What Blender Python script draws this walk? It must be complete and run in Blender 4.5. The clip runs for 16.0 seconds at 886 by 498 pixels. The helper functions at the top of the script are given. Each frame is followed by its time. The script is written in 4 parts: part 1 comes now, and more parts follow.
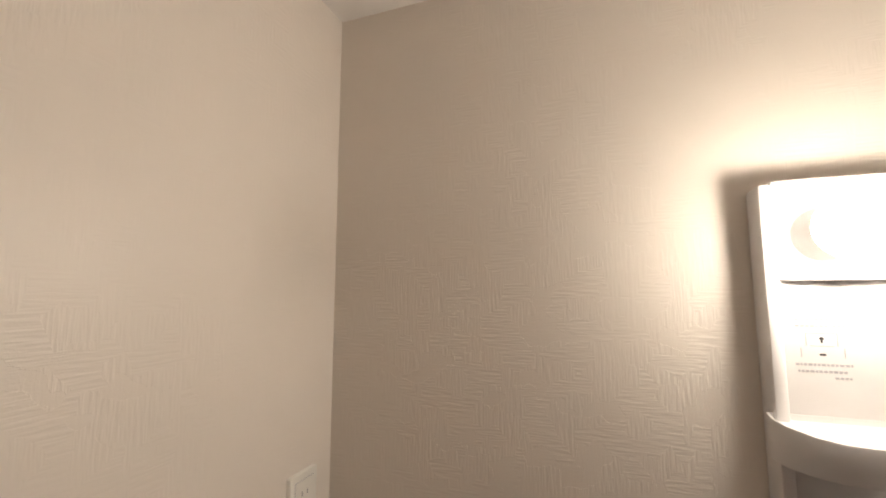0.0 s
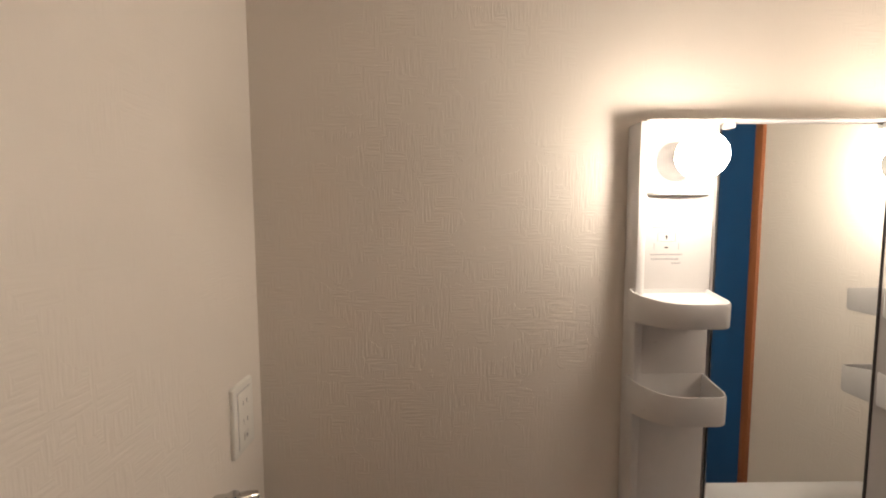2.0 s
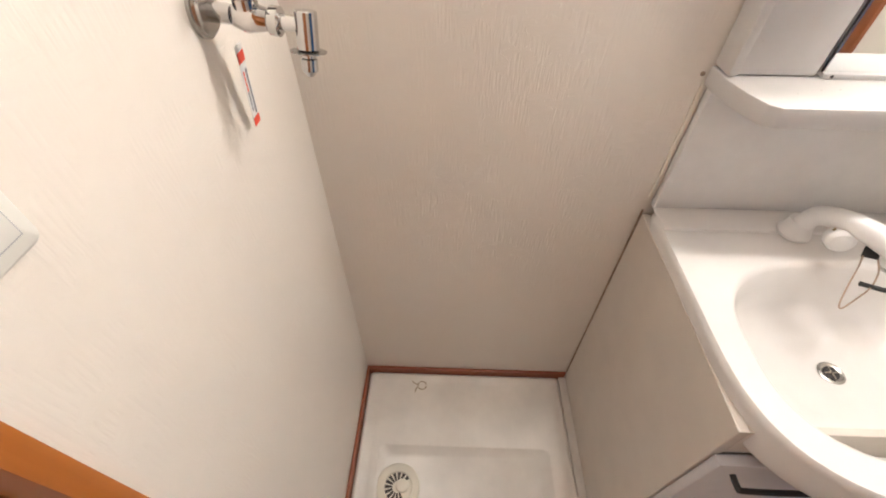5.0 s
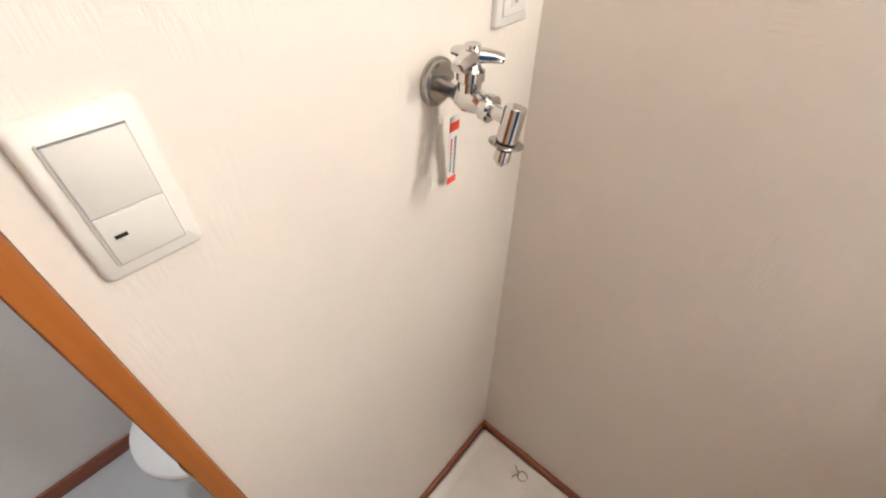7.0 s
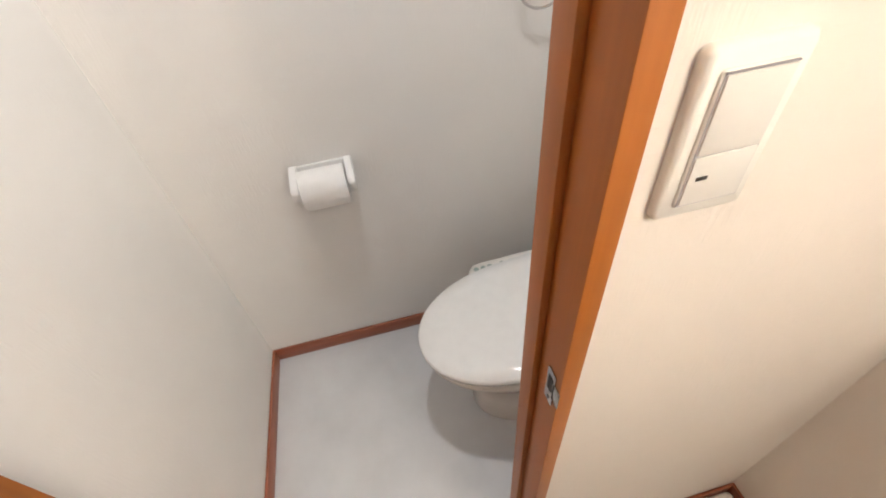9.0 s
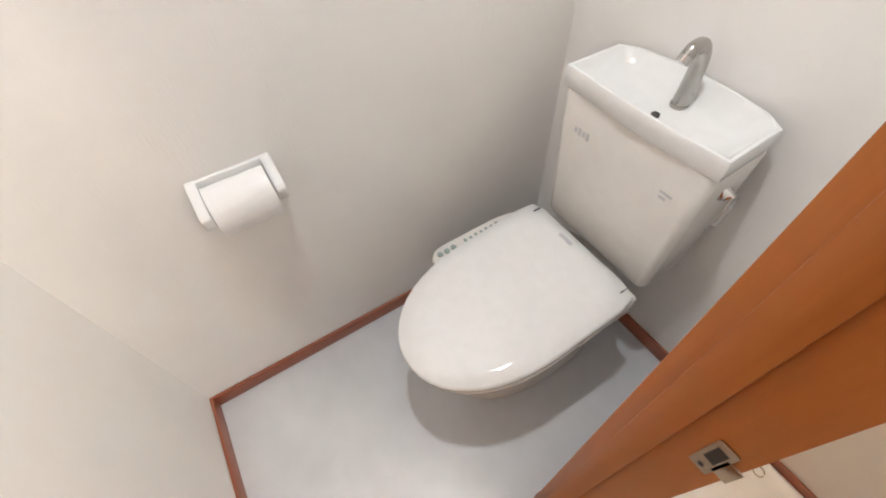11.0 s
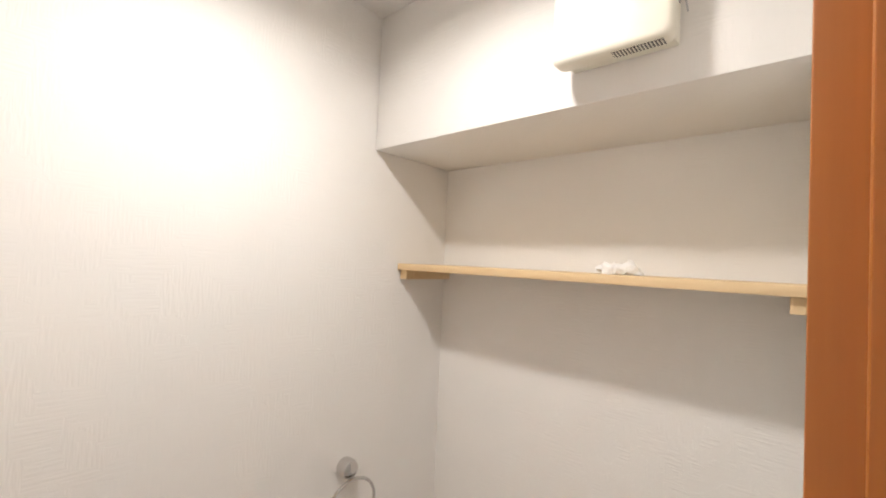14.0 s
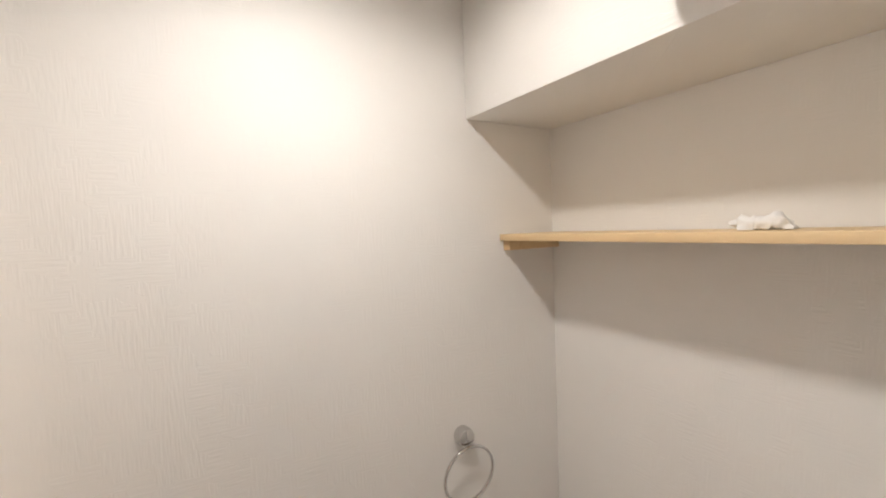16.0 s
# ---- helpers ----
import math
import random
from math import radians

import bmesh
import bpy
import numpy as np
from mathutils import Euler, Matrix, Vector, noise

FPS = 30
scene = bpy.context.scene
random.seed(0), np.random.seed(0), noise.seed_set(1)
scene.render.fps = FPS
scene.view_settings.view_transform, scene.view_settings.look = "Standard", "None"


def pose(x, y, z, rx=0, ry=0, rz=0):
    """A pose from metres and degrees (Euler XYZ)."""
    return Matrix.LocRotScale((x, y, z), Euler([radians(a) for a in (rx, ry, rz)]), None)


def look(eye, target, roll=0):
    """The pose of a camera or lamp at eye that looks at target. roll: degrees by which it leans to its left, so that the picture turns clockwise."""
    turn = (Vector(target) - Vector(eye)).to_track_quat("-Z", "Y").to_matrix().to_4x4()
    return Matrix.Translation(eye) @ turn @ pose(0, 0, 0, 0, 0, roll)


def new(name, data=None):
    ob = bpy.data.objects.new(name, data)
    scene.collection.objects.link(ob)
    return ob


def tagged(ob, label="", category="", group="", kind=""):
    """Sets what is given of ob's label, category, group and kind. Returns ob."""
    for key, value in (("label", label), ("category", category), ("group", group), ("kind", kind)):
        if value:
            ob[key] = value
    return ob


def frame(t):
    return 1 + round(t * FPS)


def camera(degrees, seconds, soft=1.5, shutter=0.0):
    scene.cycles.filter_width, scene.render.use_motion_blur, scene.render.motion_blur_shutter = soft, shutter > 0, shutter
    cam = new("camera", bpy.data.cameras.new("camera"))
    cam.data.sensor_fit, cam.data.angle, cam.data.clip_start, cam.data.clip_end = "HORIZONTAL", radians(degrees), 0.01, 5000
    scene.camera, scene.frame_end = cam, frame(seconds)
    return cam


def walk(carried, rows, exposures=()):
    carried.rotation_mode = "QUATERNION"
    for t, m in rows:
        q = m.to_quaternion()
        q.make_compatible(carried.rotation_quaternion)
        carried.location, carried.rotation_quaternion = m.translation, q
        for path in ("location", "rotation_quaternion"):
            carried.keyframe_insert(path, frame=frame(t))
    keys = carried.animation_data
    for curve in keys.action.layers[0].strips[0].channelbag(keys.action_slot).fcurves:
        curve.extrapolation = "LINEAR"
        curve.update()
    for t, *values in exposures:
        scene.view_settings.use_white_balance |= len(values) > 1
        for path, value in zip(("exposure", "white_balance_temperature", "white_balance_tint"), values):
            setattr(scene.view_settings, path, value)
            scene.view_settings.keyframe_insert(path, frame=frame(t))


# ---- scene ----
cam = camera(93.3, 16.0, soft=1.9)
PATH = [
    (0, (0.472, -0.689, 1.656), (-0.207, 1.18, 1.872), 0.0),
    (0.5, (0.403, -0.722, 1.686), (0.072, 1.228, 1.984), 0.5),
    (1, (0.325, -0.771, 1.692), (0.227, 1.206, 1.977), 0.3),
    (1.5, (0.315, -0.785, 1.692), (0.339, 1.209, 1.844), 0.0),
    (2, (0.331, -0.762, 1.638), (0.358, 1.232, 1.483), -0.2),
    (2.5, (0.316, -0.733, 1.533), (0.343, 1.183, 0.96), -0.1),
    (3, (0.326, -0.708, 1.453), (0.32, 0.994, 0.402), 0.1),
    (3.5, (0.315, -0.687, 1.373), (0.336, 0.715, -0.053), 1.1),
    (6, (0.238, -0.678, 1.358), (0.037, 0.683, -0.094), -0.1),
    (6.5, (0.233, -0.635, 1.378), (-0.309, 0.717, 0.008), 0.5),
    (7, (0.32, -0.567, 1.39), (-0.657, 0.545, 0.045), 0.0),
    (7.5, (0.36, -0.595, 1.398), (-0.924, 0.185, 0.078), -2.2),
    (8, (0.389, -0.678, 1.402), (-1.035, -0.15, 0.1), -5.2),
    (8.5, (0.368, -0.744, 1.395), (-1.068, -0.355, 0.058), -6.7),
    (9, (0.195, -0.753, 1.377), (-1.221, -0.523, -0.017), -6.9),
    (9.5, (0.109, -0.736, 1.361), (-1.255, -0.609, -0.096), -8.6),
    (11.8, (-0.099, -0.878, 1.329), (-1.042, -0.009, -0.206), -1.4),
    (12, (-0.1, -0.872, 1.362), (-1.098, 0.127, -0.053), -0.1),
    (12.5, (-0.097, -0.85, 1.471), (-1.231, 0.427, 0.429), 2.4),
    (13, (-0.092, -0.822, 1.564), (-1.34, 0.602, 0.92), 3.3),
    (13.5, (-0.087, -0.827, 1.621), (-1.397, 0.662, 1.362), 2.9),
    (14, (-0.083, -0.85, 1.668), (-1.404, 0.65, 1.726), 2.6),
    (14.5, (-0.064, -0.875, 1.706), (-1.381, 0.597, 2.019), 2.3),
    (15, (-0.049, -0.884, 1.714), (-1.378, 0.558, 2.108), 1.9),
    (15.5, (-0.054, -0.846, 1.697), (-1.49, 0.533, 1.889), -0.1),
    (16, (-0.061, -0.779, 1.678), (-1.777, 0.244, 1.577), -2.2),
]
walk(cam, [(t, look(eye, target, roll)) for t, eye, target, roll in PATH],
     exposures=[(0, -0.03, 6300, 10), (0.5, -0.12, 6400, 11), (1.5, -0.2, 6450, 12), (2.5, 0.12, 6400, 11), (3.5, 0.98, 5900, 10), (6.0, 1.68, 5600, 7), (7.0, 1.55, 5600, 7),
                (7.5, 1.5, 5400, 7), (8.0, 1.62, 5680, 8), (8.5, 1.68, 5850, 8), (9.5, 1.78, 6150, 9), (12.0, 2.12, 5850, 8), (12.5, 1.9, 5900, 9), (13.0, 1.72, 6050, 9), (14.0, 1.37, 6500, 11),
                (15.0, 1.25, 6700, 12), (16.0, 1.1, 6550, 11)])

# ---- light ----
world = bpy.data.worlds.new("world")
scene.world = world
world.use_nodes = True
world.node_tree.nodes["Background"].inputs[0].default_value = (0.02, 0.02, 0.022, 1)
world.node_tree.nodes["Background"].inputs[1].default_value = 0.2
VANITY_GLOW = 108.0
TOILET_GLOW = 165.0

# plan, metres
EAST, SOUTH, CEIL = 1.27, -1.75, 2.215      # washroom
PART = -0.080                               # toilet face of the partition wall
WT, ST = -0.825, -1.282                      # toilet room's far wall and near wall
D0, D1, DH = -1.228, -0.617, 2.0             # toilet doorway


# ---- materials ----
class Nodes:
    def __init__(self, name):
        self.mat = bpy.data.materials.new(name)
        self.mat.use_nodes = True
        self.nt = self.mat.node_tree
        self.bsdf = self.nt.nodes["Principled BSDF"]

    def add(self, kind, **props):
        n = self.nt.nodes.new(kind)
        for k, v in props.items():
            if k == "operation":
                n.operation = v
            elif k == "data_type":
                n.data_type = v
            elif k == "feature":
                n.feature = v
        return n

    def link(self, a, b):
        self.nt.links.new(a, b)

    def coords(self, scale):
        tc = self.add("ShaderNodeTexCoord")
        mp = self.add("ShaderNodeMapping")
        mp.inputs["Scale"].default_value = scale
        self.link(tc.outputs["Object"], mp.inputs["Vector"])
        return mp.outputs["Vector"]

    def noise(self, vec, scale, detail=4, rough=0.55):
        n = self.add("ShaderNodeTexNoise")
        n.inputs["Scale"].default_value, n.inputs["Detail"].default_value = scale, detail
        n.inputs["Roughness"].default_value = rough
        if vec is not None:
            self.link(vec, n.inputs["Vector"])
        return n.outputs["Fac"]

    def ramp(self, fac, stops):
        r = self.add("ShaderNodeValToRGB")
        el = r.color_ramp.elements
        while len(el) < len(stops):
            el.new(0.5)
        for e, (p, c) in zip(el, stops):
            e.position, e.color = p, (*c, 1)
        self.link(fac, r.inputs["Fac"])
        return r.outputs["Color"]

    def math(self, op, a, b=None):
        m = self.add("ShaderNodeMath", operation=op)
        for i, v in enumerate((a, b)):
            if v is None:
                continue
            if isinstance(v, (int, float)):
                m.inputs[i].default_value = v
            else:
                self.link(v, m.inputs[i])
        return m.outputs[0]

    def mix(self, fac, a, b):
        m = self.add("ShaderNodeMix", data_type="RGBA")
        self.link(fac, m.inputs[0])
        for i, v in ((6, a), (7, b)):
            if isinstance(v, tuple):
                m.inputs[i].default_value = (*v, 1)
            else:
                self.link(v, m.inputs[i])
        return m.outputs[2]

    def bump(self, height, strength, distance=0.001):
        b = self.add("ShaderNodeBump")
        b.inputs["Strength"].default_value, b.inputs["Distance"].default_value = strength, distance
        self.link(height, b.inputs["Height"])
        self.link(b.outputs["Normal"], self.bsdf.inputs["Normal"])

    def vary_rough(self, fac, lo, hi):
        m = self.add("ShaderNodeMapRange")
        m.inputs["To Min"].default_value, m.inputs["To Max"].default_value = lo, hi
        self.link(fac, m.inputs["Value"])
        self.link(m.outputs["Result"], self.bsdf.inputs["Roughness"])


def plain(name, color, rough=0.4, metal=0.0, vary=0.06, scale=30.0, bump=0.0, coat=0.0):
    """Paint, plastic, ceramic or metal with faint blotches and an uneven gloss."""
    m = Nodes(name)
    v = m.coords((1, 1, 1))
    n = m.noise(v, scale, 5)
    dark = tuple(c * (1 - vary) for c in color)
    light = tuple(min(1, c * (1 + vary * 0.5)) for c in color)
    m.link(m.ramp(n, [(0.3, dark), (0.7, light)]), m.bsdf.inputs["Base Color"])
    m.bsdf.inputs["Metallic"].default_value = metal
    m.bsdf.inputs["Coat Weight"].default_value = coat
    m.vary_rough(m.noise(v, scale * 2.3, 3), rough * 0.8, min(1, rough * 1.2))
    if bump:
        m.bump(m.noise(v, scale * 8, 4), bump, 0.0005)
    return m.mat


def wallpaper(name, color, rough=0.42, strength=0.55):
    """Vinyl paper embossed with patches of short trowel strokes, upright and level."""
    m = Nodes(name)
    tc = m.add("ShaderNodeTexCoord")
    sep = m.add("ShaderNodeSeparateXYZ")
    m.link(tc.outputs["Object"], sep.inputs[0])
    u = m.math("ADD", sep.outputs["X"], sep.outputs["Y"])
    uv = m.add("ShaderNodeCombineXYZ")
    m.link(u, uv.inputs[0])
    m.link(sep.outputs["Z"], uv.inputs[1])
    vor = m.add("ShaderNodeTexVoronoi")
    vor.inputs["Scale"].default_value = 31
    m.link(uv.outputs[0], vor.inputs["Vector"])
    pick = m.add("ShaderNodeSeparateColor")
    m.link(vor.outputs["Color"], pick.inputs[0])

    def strokes(scale, turn):
        mp = m.add("ShaderNodeMapping")
        mp.inputs["Scale"].default_value = scale
        mp.inputs["Rotation"].default_value = (0, 0, turn)
        m.link(uv.outputs[0], mp.inputs["Vector"])
        return m.noise(mp.outputs[0], 1.0, 1.5, 0.5)

    up, level, slant = strokes((260, 27, 1), 0.05), strokes((27, 260, 1), -0.05), strokes((240, 30, 1), 0.75)
    mixed = m.mix(m.math("GREATER_THAN", pick.outputs[0], 0.52), up, level)
    mixed = m.mix(m.math("GREATER_THAN", pick.outputs[1], 0.82), mixed, slant)
    # some patches are nearly smooth
    deep = m.math("MULTIPLY", m.math("GREATER_THAN", m.noise(uv.outputs[0], 14, 2), 0.42), 1.0)
    h = m.math("MULTIPLY", mixed, m.math("ADD", m.math("MULTIPLY", deep, 0.8), 0.25))
    grain = m.noise(uv.outputs[0], 500, 2)
    m.bump(m.math("ADD", h, m.math("MULTIPLY", grain, 0.15)), strength, 0.0016)
    stain = m.noise(uv.outputs[0], 2.2, 4)
    a = tuple(c * 0.955 for c in color)
    m.link(m.ramp(stain, [(0.3, a), (0.65, color)]), m.bsdf.inputs["Base Color"])
    m.vary_rough(m.noise(uv.outputs[0], 60, 3), rough * 0.85, rough * 1.25)
    return m.mat


def wood(name, dark, light, along=2, rough=0.38, coat=0.1):
    """Printed or oiled timber with its grain along one axis."""
    m = Nodes(name)
    s = [55.0, 55.0, 55.0]
    s[along] = 2.2
    v = m.coords(tuple(s))
    n = m.noise(v, 1.0, 6, 0.6)
    s2 = [9.0, 9.0, 9.0]
    s2[along] = 0.7
    big = m.noise(m.coords(tuple(s2)), 1.0, 3)
    both = m.math("ADD", m.math("MULTIPLY", n, 0.6), m.math("MULTIPLY", big, 0.4))
    m.link(m.ramp(both, [(0.32, dark), (0.68, light)]), m.bsdf.inputs["Base Color"])
    m.vary_rough(n, rough * 0.85, rough * 1.3)
    m.bsdf.inputs["Coat Weight"].default_value = coat
    m.bump(n, 0.12, 0.0004)
    return m.mat


def glowing(name, color, strength):
    m = Nodes(name)
    m.bsdf.inputs["Base Color"].default_value = (0.9, 0.9, 0.88, 1)
    m.bsdf.inputs["Emission Color"].default_value = (*color, 1)
    m.bsdf.inputs["Emission Strength"].default_value = strength
    return m.mat


PAPER = wallpaper("embossed_wallpaper", (0.80, 0.75, 0.685), 0.40, 0.43)
PAPER_T = wallpaper("toilet_wallpaper", (0.84, 0.82, 0.79), 0.62, 0.34)
CEILING = plain("ceiling_paper", (0.82, 0.80, 0.77), 0.7, bump=0.25, vary=0.03, scale=8)
VINYL = plain("floor_vinyl", (0.62, 0.63, 0.65), 0.38, vary=0.08, scale=6, bump=0.06)
# unseen washroom floor: tone picked pale to bounce light up the north wall
VINYL_W = wood("floor_boards_vinyl", (0.46, 0.37, 0.27), (0.60, 0.51, 0.39), 1, 0.4)
JAMB = wood("orange_wood", (0.32, 0.101, 0.014), (0.45, 0.156, 0.026), 2, 0.42, 0.0)
LEAF = wood("door_wood", (0.31, 0.10, 0.018), (0.43, 0.15, 0.032), 2, 0.42, 0.0)
FRAME_E = wood("red_brown_wood", (0.22, 0.072, 0.026), (0.32, 0.115, 0.045), 2, 0.42, 0.0)
SKIRT_X = wood("skirting_wood_x", (0.24, 0.068, 0.032), (0.36, 0.12, 0.058), 0)
SKIRT_Y = wood("skirting_wood_y", (0.24, 0.068, 0.032), (0.36, 0.12, 0.058), 1)
PINE = wood("pale_pine", (0.64, 0.46, 0.25), (0.78, 0.60, 0.37), 0, 0.5, 0.0)
WHITE = plain("white_plastic", (0.80, 0.79, 0.78), 0.32, vary=0.03)
PANEL = plain("cabinet_plastic", (0.64, 0.63, 0.625), 0.3, vary=0.03)
SWITCHWHITE = plain("switch_plastic", (0.80, 0.79, 0.74), 0.35, vary=0.03)
KEYWHITE = plain("key_plastic", (0.72, 0.71, 0.67), 0.4, vary=0.03)
CREAM = plain("cream_plastic", (0.80, 0.77, 0.67), 0.35, vary=0.04)
CERAMIC = plain("glazed_ceramic", (0.80, 0.80, 0.79), 0.1, vary=0.03, coat=0.4)
TANKCER = plain("ivory_ceramic", (0.78, 0.755, 0.715), 0.14, vary=0.03, coat=0.3)
BASIN = plain("basin_resin", (0.79, 0.77, 0.75), 0.24, vary=0.04, scale=9, coat=0.05)
CABINET = plain("cabinet_laminate", (0.68, 0.62, 0.55), 0.4, vary=0.05, scale=9)
FRONT = plain("cabinet_front", (0.66, 0.64, 0.66), 0.3, vary=0.04)
PAN = plain("pan_plastic", (0.78, 0.75, 0.70), 0.35, vary=0.12, scale=7, bump=0.06)
CHROME = plain("chrome", (0.62, 0.61, 0.60), 0.07, 1.0, vary=0.05)
STEEL = plain("dull_steel", (0.46, 0.445, 0.42), 0.24, 1.0, vary=0.1)
DARK = plain("dark_metal", (0.05, 0.045, 0.045), 0.35, 0.4)
BLACK = plain("black_plastic", (0.015, 0.015, 0.015), 0.5)
GREYPRINT = plain("grey_print", (0.25, 0.25, 0.27), 0.6)
PRINT = plain("mid_grey_print", (0.38, 0.38, 0.40), 0.6)
PALEPRINT = plain("pale_print", (0.52, 0.52, 0.54), 0.6)
GREENPRINT = plain("green_print", (0.30, 0.36, 0.33), 0.6)
RED = plain("red_print", (0.75, 0.07, 0.03), 0.5)
LABEL = plain("label_film", (0.80, 0.79, 0.77), 0.4)
BLUE = plain("blue_paint", (0.012, 0.105, 0.30), 0.45, vary=0.1, scale=5)
TISSUE = plain("tissue_paper", (0.82, 0.81, 0.79), 0.9, bump=0.4, scale=60)
CAULK = plain("old_caulk", (0.36, 0.27, 0.20), 0.7, vary=0.4, scale=45)
BRASSY = plain("brass_wire", (0.35, 0.27, 0.15), 0.35, 0.8)
GLOBE = glowing("lit_opal_glass", (1.0, 0.85, 0.69), VANITY_GLOW)
GLOBE_T = glowing("lit_ceiling_glass", (1.0, 0.96, 0.91), TOILET_GLOW)
mm = Nodes("mirror_glass")
mm.bsdf.inputs["Base Color"].default_value = (0.86, 0.88, 0.87, 1)
mm.bsdf.inputs["Metallic"].default_value, mm.bsdf.inputs["Roughness"].default_value = 1.0, 0.015
MIRROR = mm.mat


# ---- building tools ----
def finish(bm, name, mat, parent=None, sharp=35, kind="", bevel=0.0, segs=2):
    bmesh.ops.remove_doubles(bm, verts=bm.verts, dist=1e-6)
    bmesh.ops.recalc_face_normals(bm, faces=bm.faces)
    if bevel:
        es = [e for e in bm.edges if len(e.link_faces) == 2 and e.calc_face_angle(0) > radians(28)]
        bmesh.ops.bevel(bm, geom=es, offset=bevel, segments=segs, profile=0.5, affect="EDGES", clamp_overlap=True)
    for f in bm.faces:
        f.smooth = True
    for e in bm.edges:
        if len(e.link_faces) == 2 and e.calc_face_angle(0) > radians(sharp):
            e.smooth = False
    me = bpy.data.meshes.new(name)
    bm.to_mesh(me)
    bm.free()
    me.materials.append(mat)
    ob = new(name, me)
    if parent is not None:
        ob.parent = parent
        up = Vector(parent.location)
        p = parent.parent
        while p is not None:
            up += Vector(p.location)
            p = p.parent
        ob.matrix_parent_inverse = Matrix.Translation(-up)
    if kind:
        ob["kind"] = kind
    return ob


def add_box(bm, lo, hi):
    vs = [bm.verts.new((x, y, z)) for x in (lo[0], hi[0]) for y in (lo[1], hi[1]) for z in (lo[2], hi[2])]
    for q in ((0, 1, 3, 2), (4, 6, 7, 5), (0, 4, 5, 1), (2, 3, 7, 6), (0, 2, 6, 4), (1, 5, 7, 3)):
        bm.faces.new([vs[i] for i in q])


def box(name, lo, hi, mat, parent=None, bevel=0.0, segs=2, kind=""):
    bm = bmesh.new()
    add_box(bm, lo, hi)
    return finish(bm, name, mat, parent, bevel=bevel, segs=segs, kind=kind)


def boxes(name, list_of, mat, parent=None, kind="", bevel=0.0):
    """One mesh out of several boxes that belong to one thing."""
    bm = bmesh.new()
    for lo, hi in list_of:
        add_box(bm, lo, hi)
    for f in bm.faces:
        f.smooth = False
    bmesh.ops.recalc_face_normals(bm, faces=bm.faces)
    if bevel:
        bmesh.ops.bevel(bm, geom=list(bm.edges), offset=bevel, segments=2, profile=0.5, affect="EDGES", clamp_overlap=True)
    me = bpy.data.meshes.new(name)
    bm.to_mesh(me)
    bm.free()
    me.materials.append(mat)
    ob = new(name, me)
    if parent is not None:
        ob.parent = parent
        ob.matrix_parent_inverse = Matrix.Translation(-Vector(parent.location))
    if kind:
        ob["kind"] = kind
    return ob


def loft(name, rings, mat, parent=None, caps=(True, True), sharp=35, bevel=0.0, kind=""):
    bm = bmesh.new()
    rows = [[bm.verts.new(p) for p in r] for r in rings]
    n = len(rows[0])
    for a, b in zip(rows, rows[1:]):
        for i in range(n):
            bm.faces.new((a[i], a[(i + 1) % n], b[(i + 1) % n], b[i]))
    if caps[0]:
        bm.faces.new(rows[0])
    if caps[1]:
        bm.faces.new(rows[-1])
    return finish(bm, name, mat, parent, sharp, bevel=bevel, kind=kind)


def frame_of(d):
    d = Vector(d).normalized()
    s = Vector((0, 0, 1)) if abs(d.z) < 0.9 else Vector((1, 0, 0))
    a = d.cross(s).normalized()
    return a, a.cross(d).normalized(), d


def turned(name, base, axis, profile, mat, parent=None, n=28, sharp=35):
    """A round part: profile of (along, radius) about an axis."""
    a, b, d = frame_of(axis)
    base = Vector(base)
    rings = [[base + d * h + (a * math.cos(k * math.tau / n) + b * math.sin(k * math.tau / n)) * max(r, 1e-4)
              for k in range(n)] for h, r in profile]
    return loft(name, rings, mat, parent, sharp=sharp)


def spline(pts, steps=8):
    out = []
    P = [Vector(p) for p in pts]
    P = [P[0] * 2 - P[1]] + P + [P[-1] * 2 - P[-2]]
    for i in range(1, len(P) - 2):
        for k in range(steps):
            t = k / steps
            out.append(0.5 * (2 * P[i] + (P[i + 1] - P[i - 1]) * t + (2 * P[i - 1] - 5 * P[i] + 4 * P[i + 1] - P[i + 2]) * t * t
                              + (3 * P[i] - P[i - 1] - 3 * P[i + 1] + P[i + 2]) * t ** 3))
    return out + [P[-2]]


def tube(name, pts, radius, mat, parent=None, n=12, closed=False, flat=1.0):
    """A rod bent along points; radius is a number or a function of 0..1."""
    P = [Vector(p) for p in pts]
    bm = bmesh.new()
    rows = []
    m = len(P)
    a = None
    for i, p in enumerate(P):
        d = (P[(i + 1) % m] - P[i - 1]) if closed else (P[min(i + 1, m - 1)] - P[max(i - 1, 0)])
        d.normalize()
        if a is None:
            a = frame_of(d)[0]
        a = (a - d * a.dot(d)).normalized()
        b = d.cross(a)
        r = radius(i / (m - 1)) if callable(radius) else radius
        rows.append([bm.verts.new(p + (a * math.cos(k * math.tau / n) + b * flat * math.sin(k * math.tau / n)) * r) for k in range(n)])
    for i in range(m if closed else m - 1):
        p, q = rows[i], rows[(i + 1) % m]
        for k in range(n):
            bm.faces.new((p[k], p[(k + 1) % n], q[(k + 1) % n], q[k]))
    if not closed:
        bm.faces.new(rows[0])
        bm.faces.new(rows[-1])
    return finish(bm, name, mat, parent, 50)


def thing(name, base, label, category, group=""):
    e = new(name)
    e.location = base
    e.empty_display_size = 0.05
    return tagged(e, label, category, group)


def setting(ob, label, category):
    return tagged(ob, label, category, kind="structure")


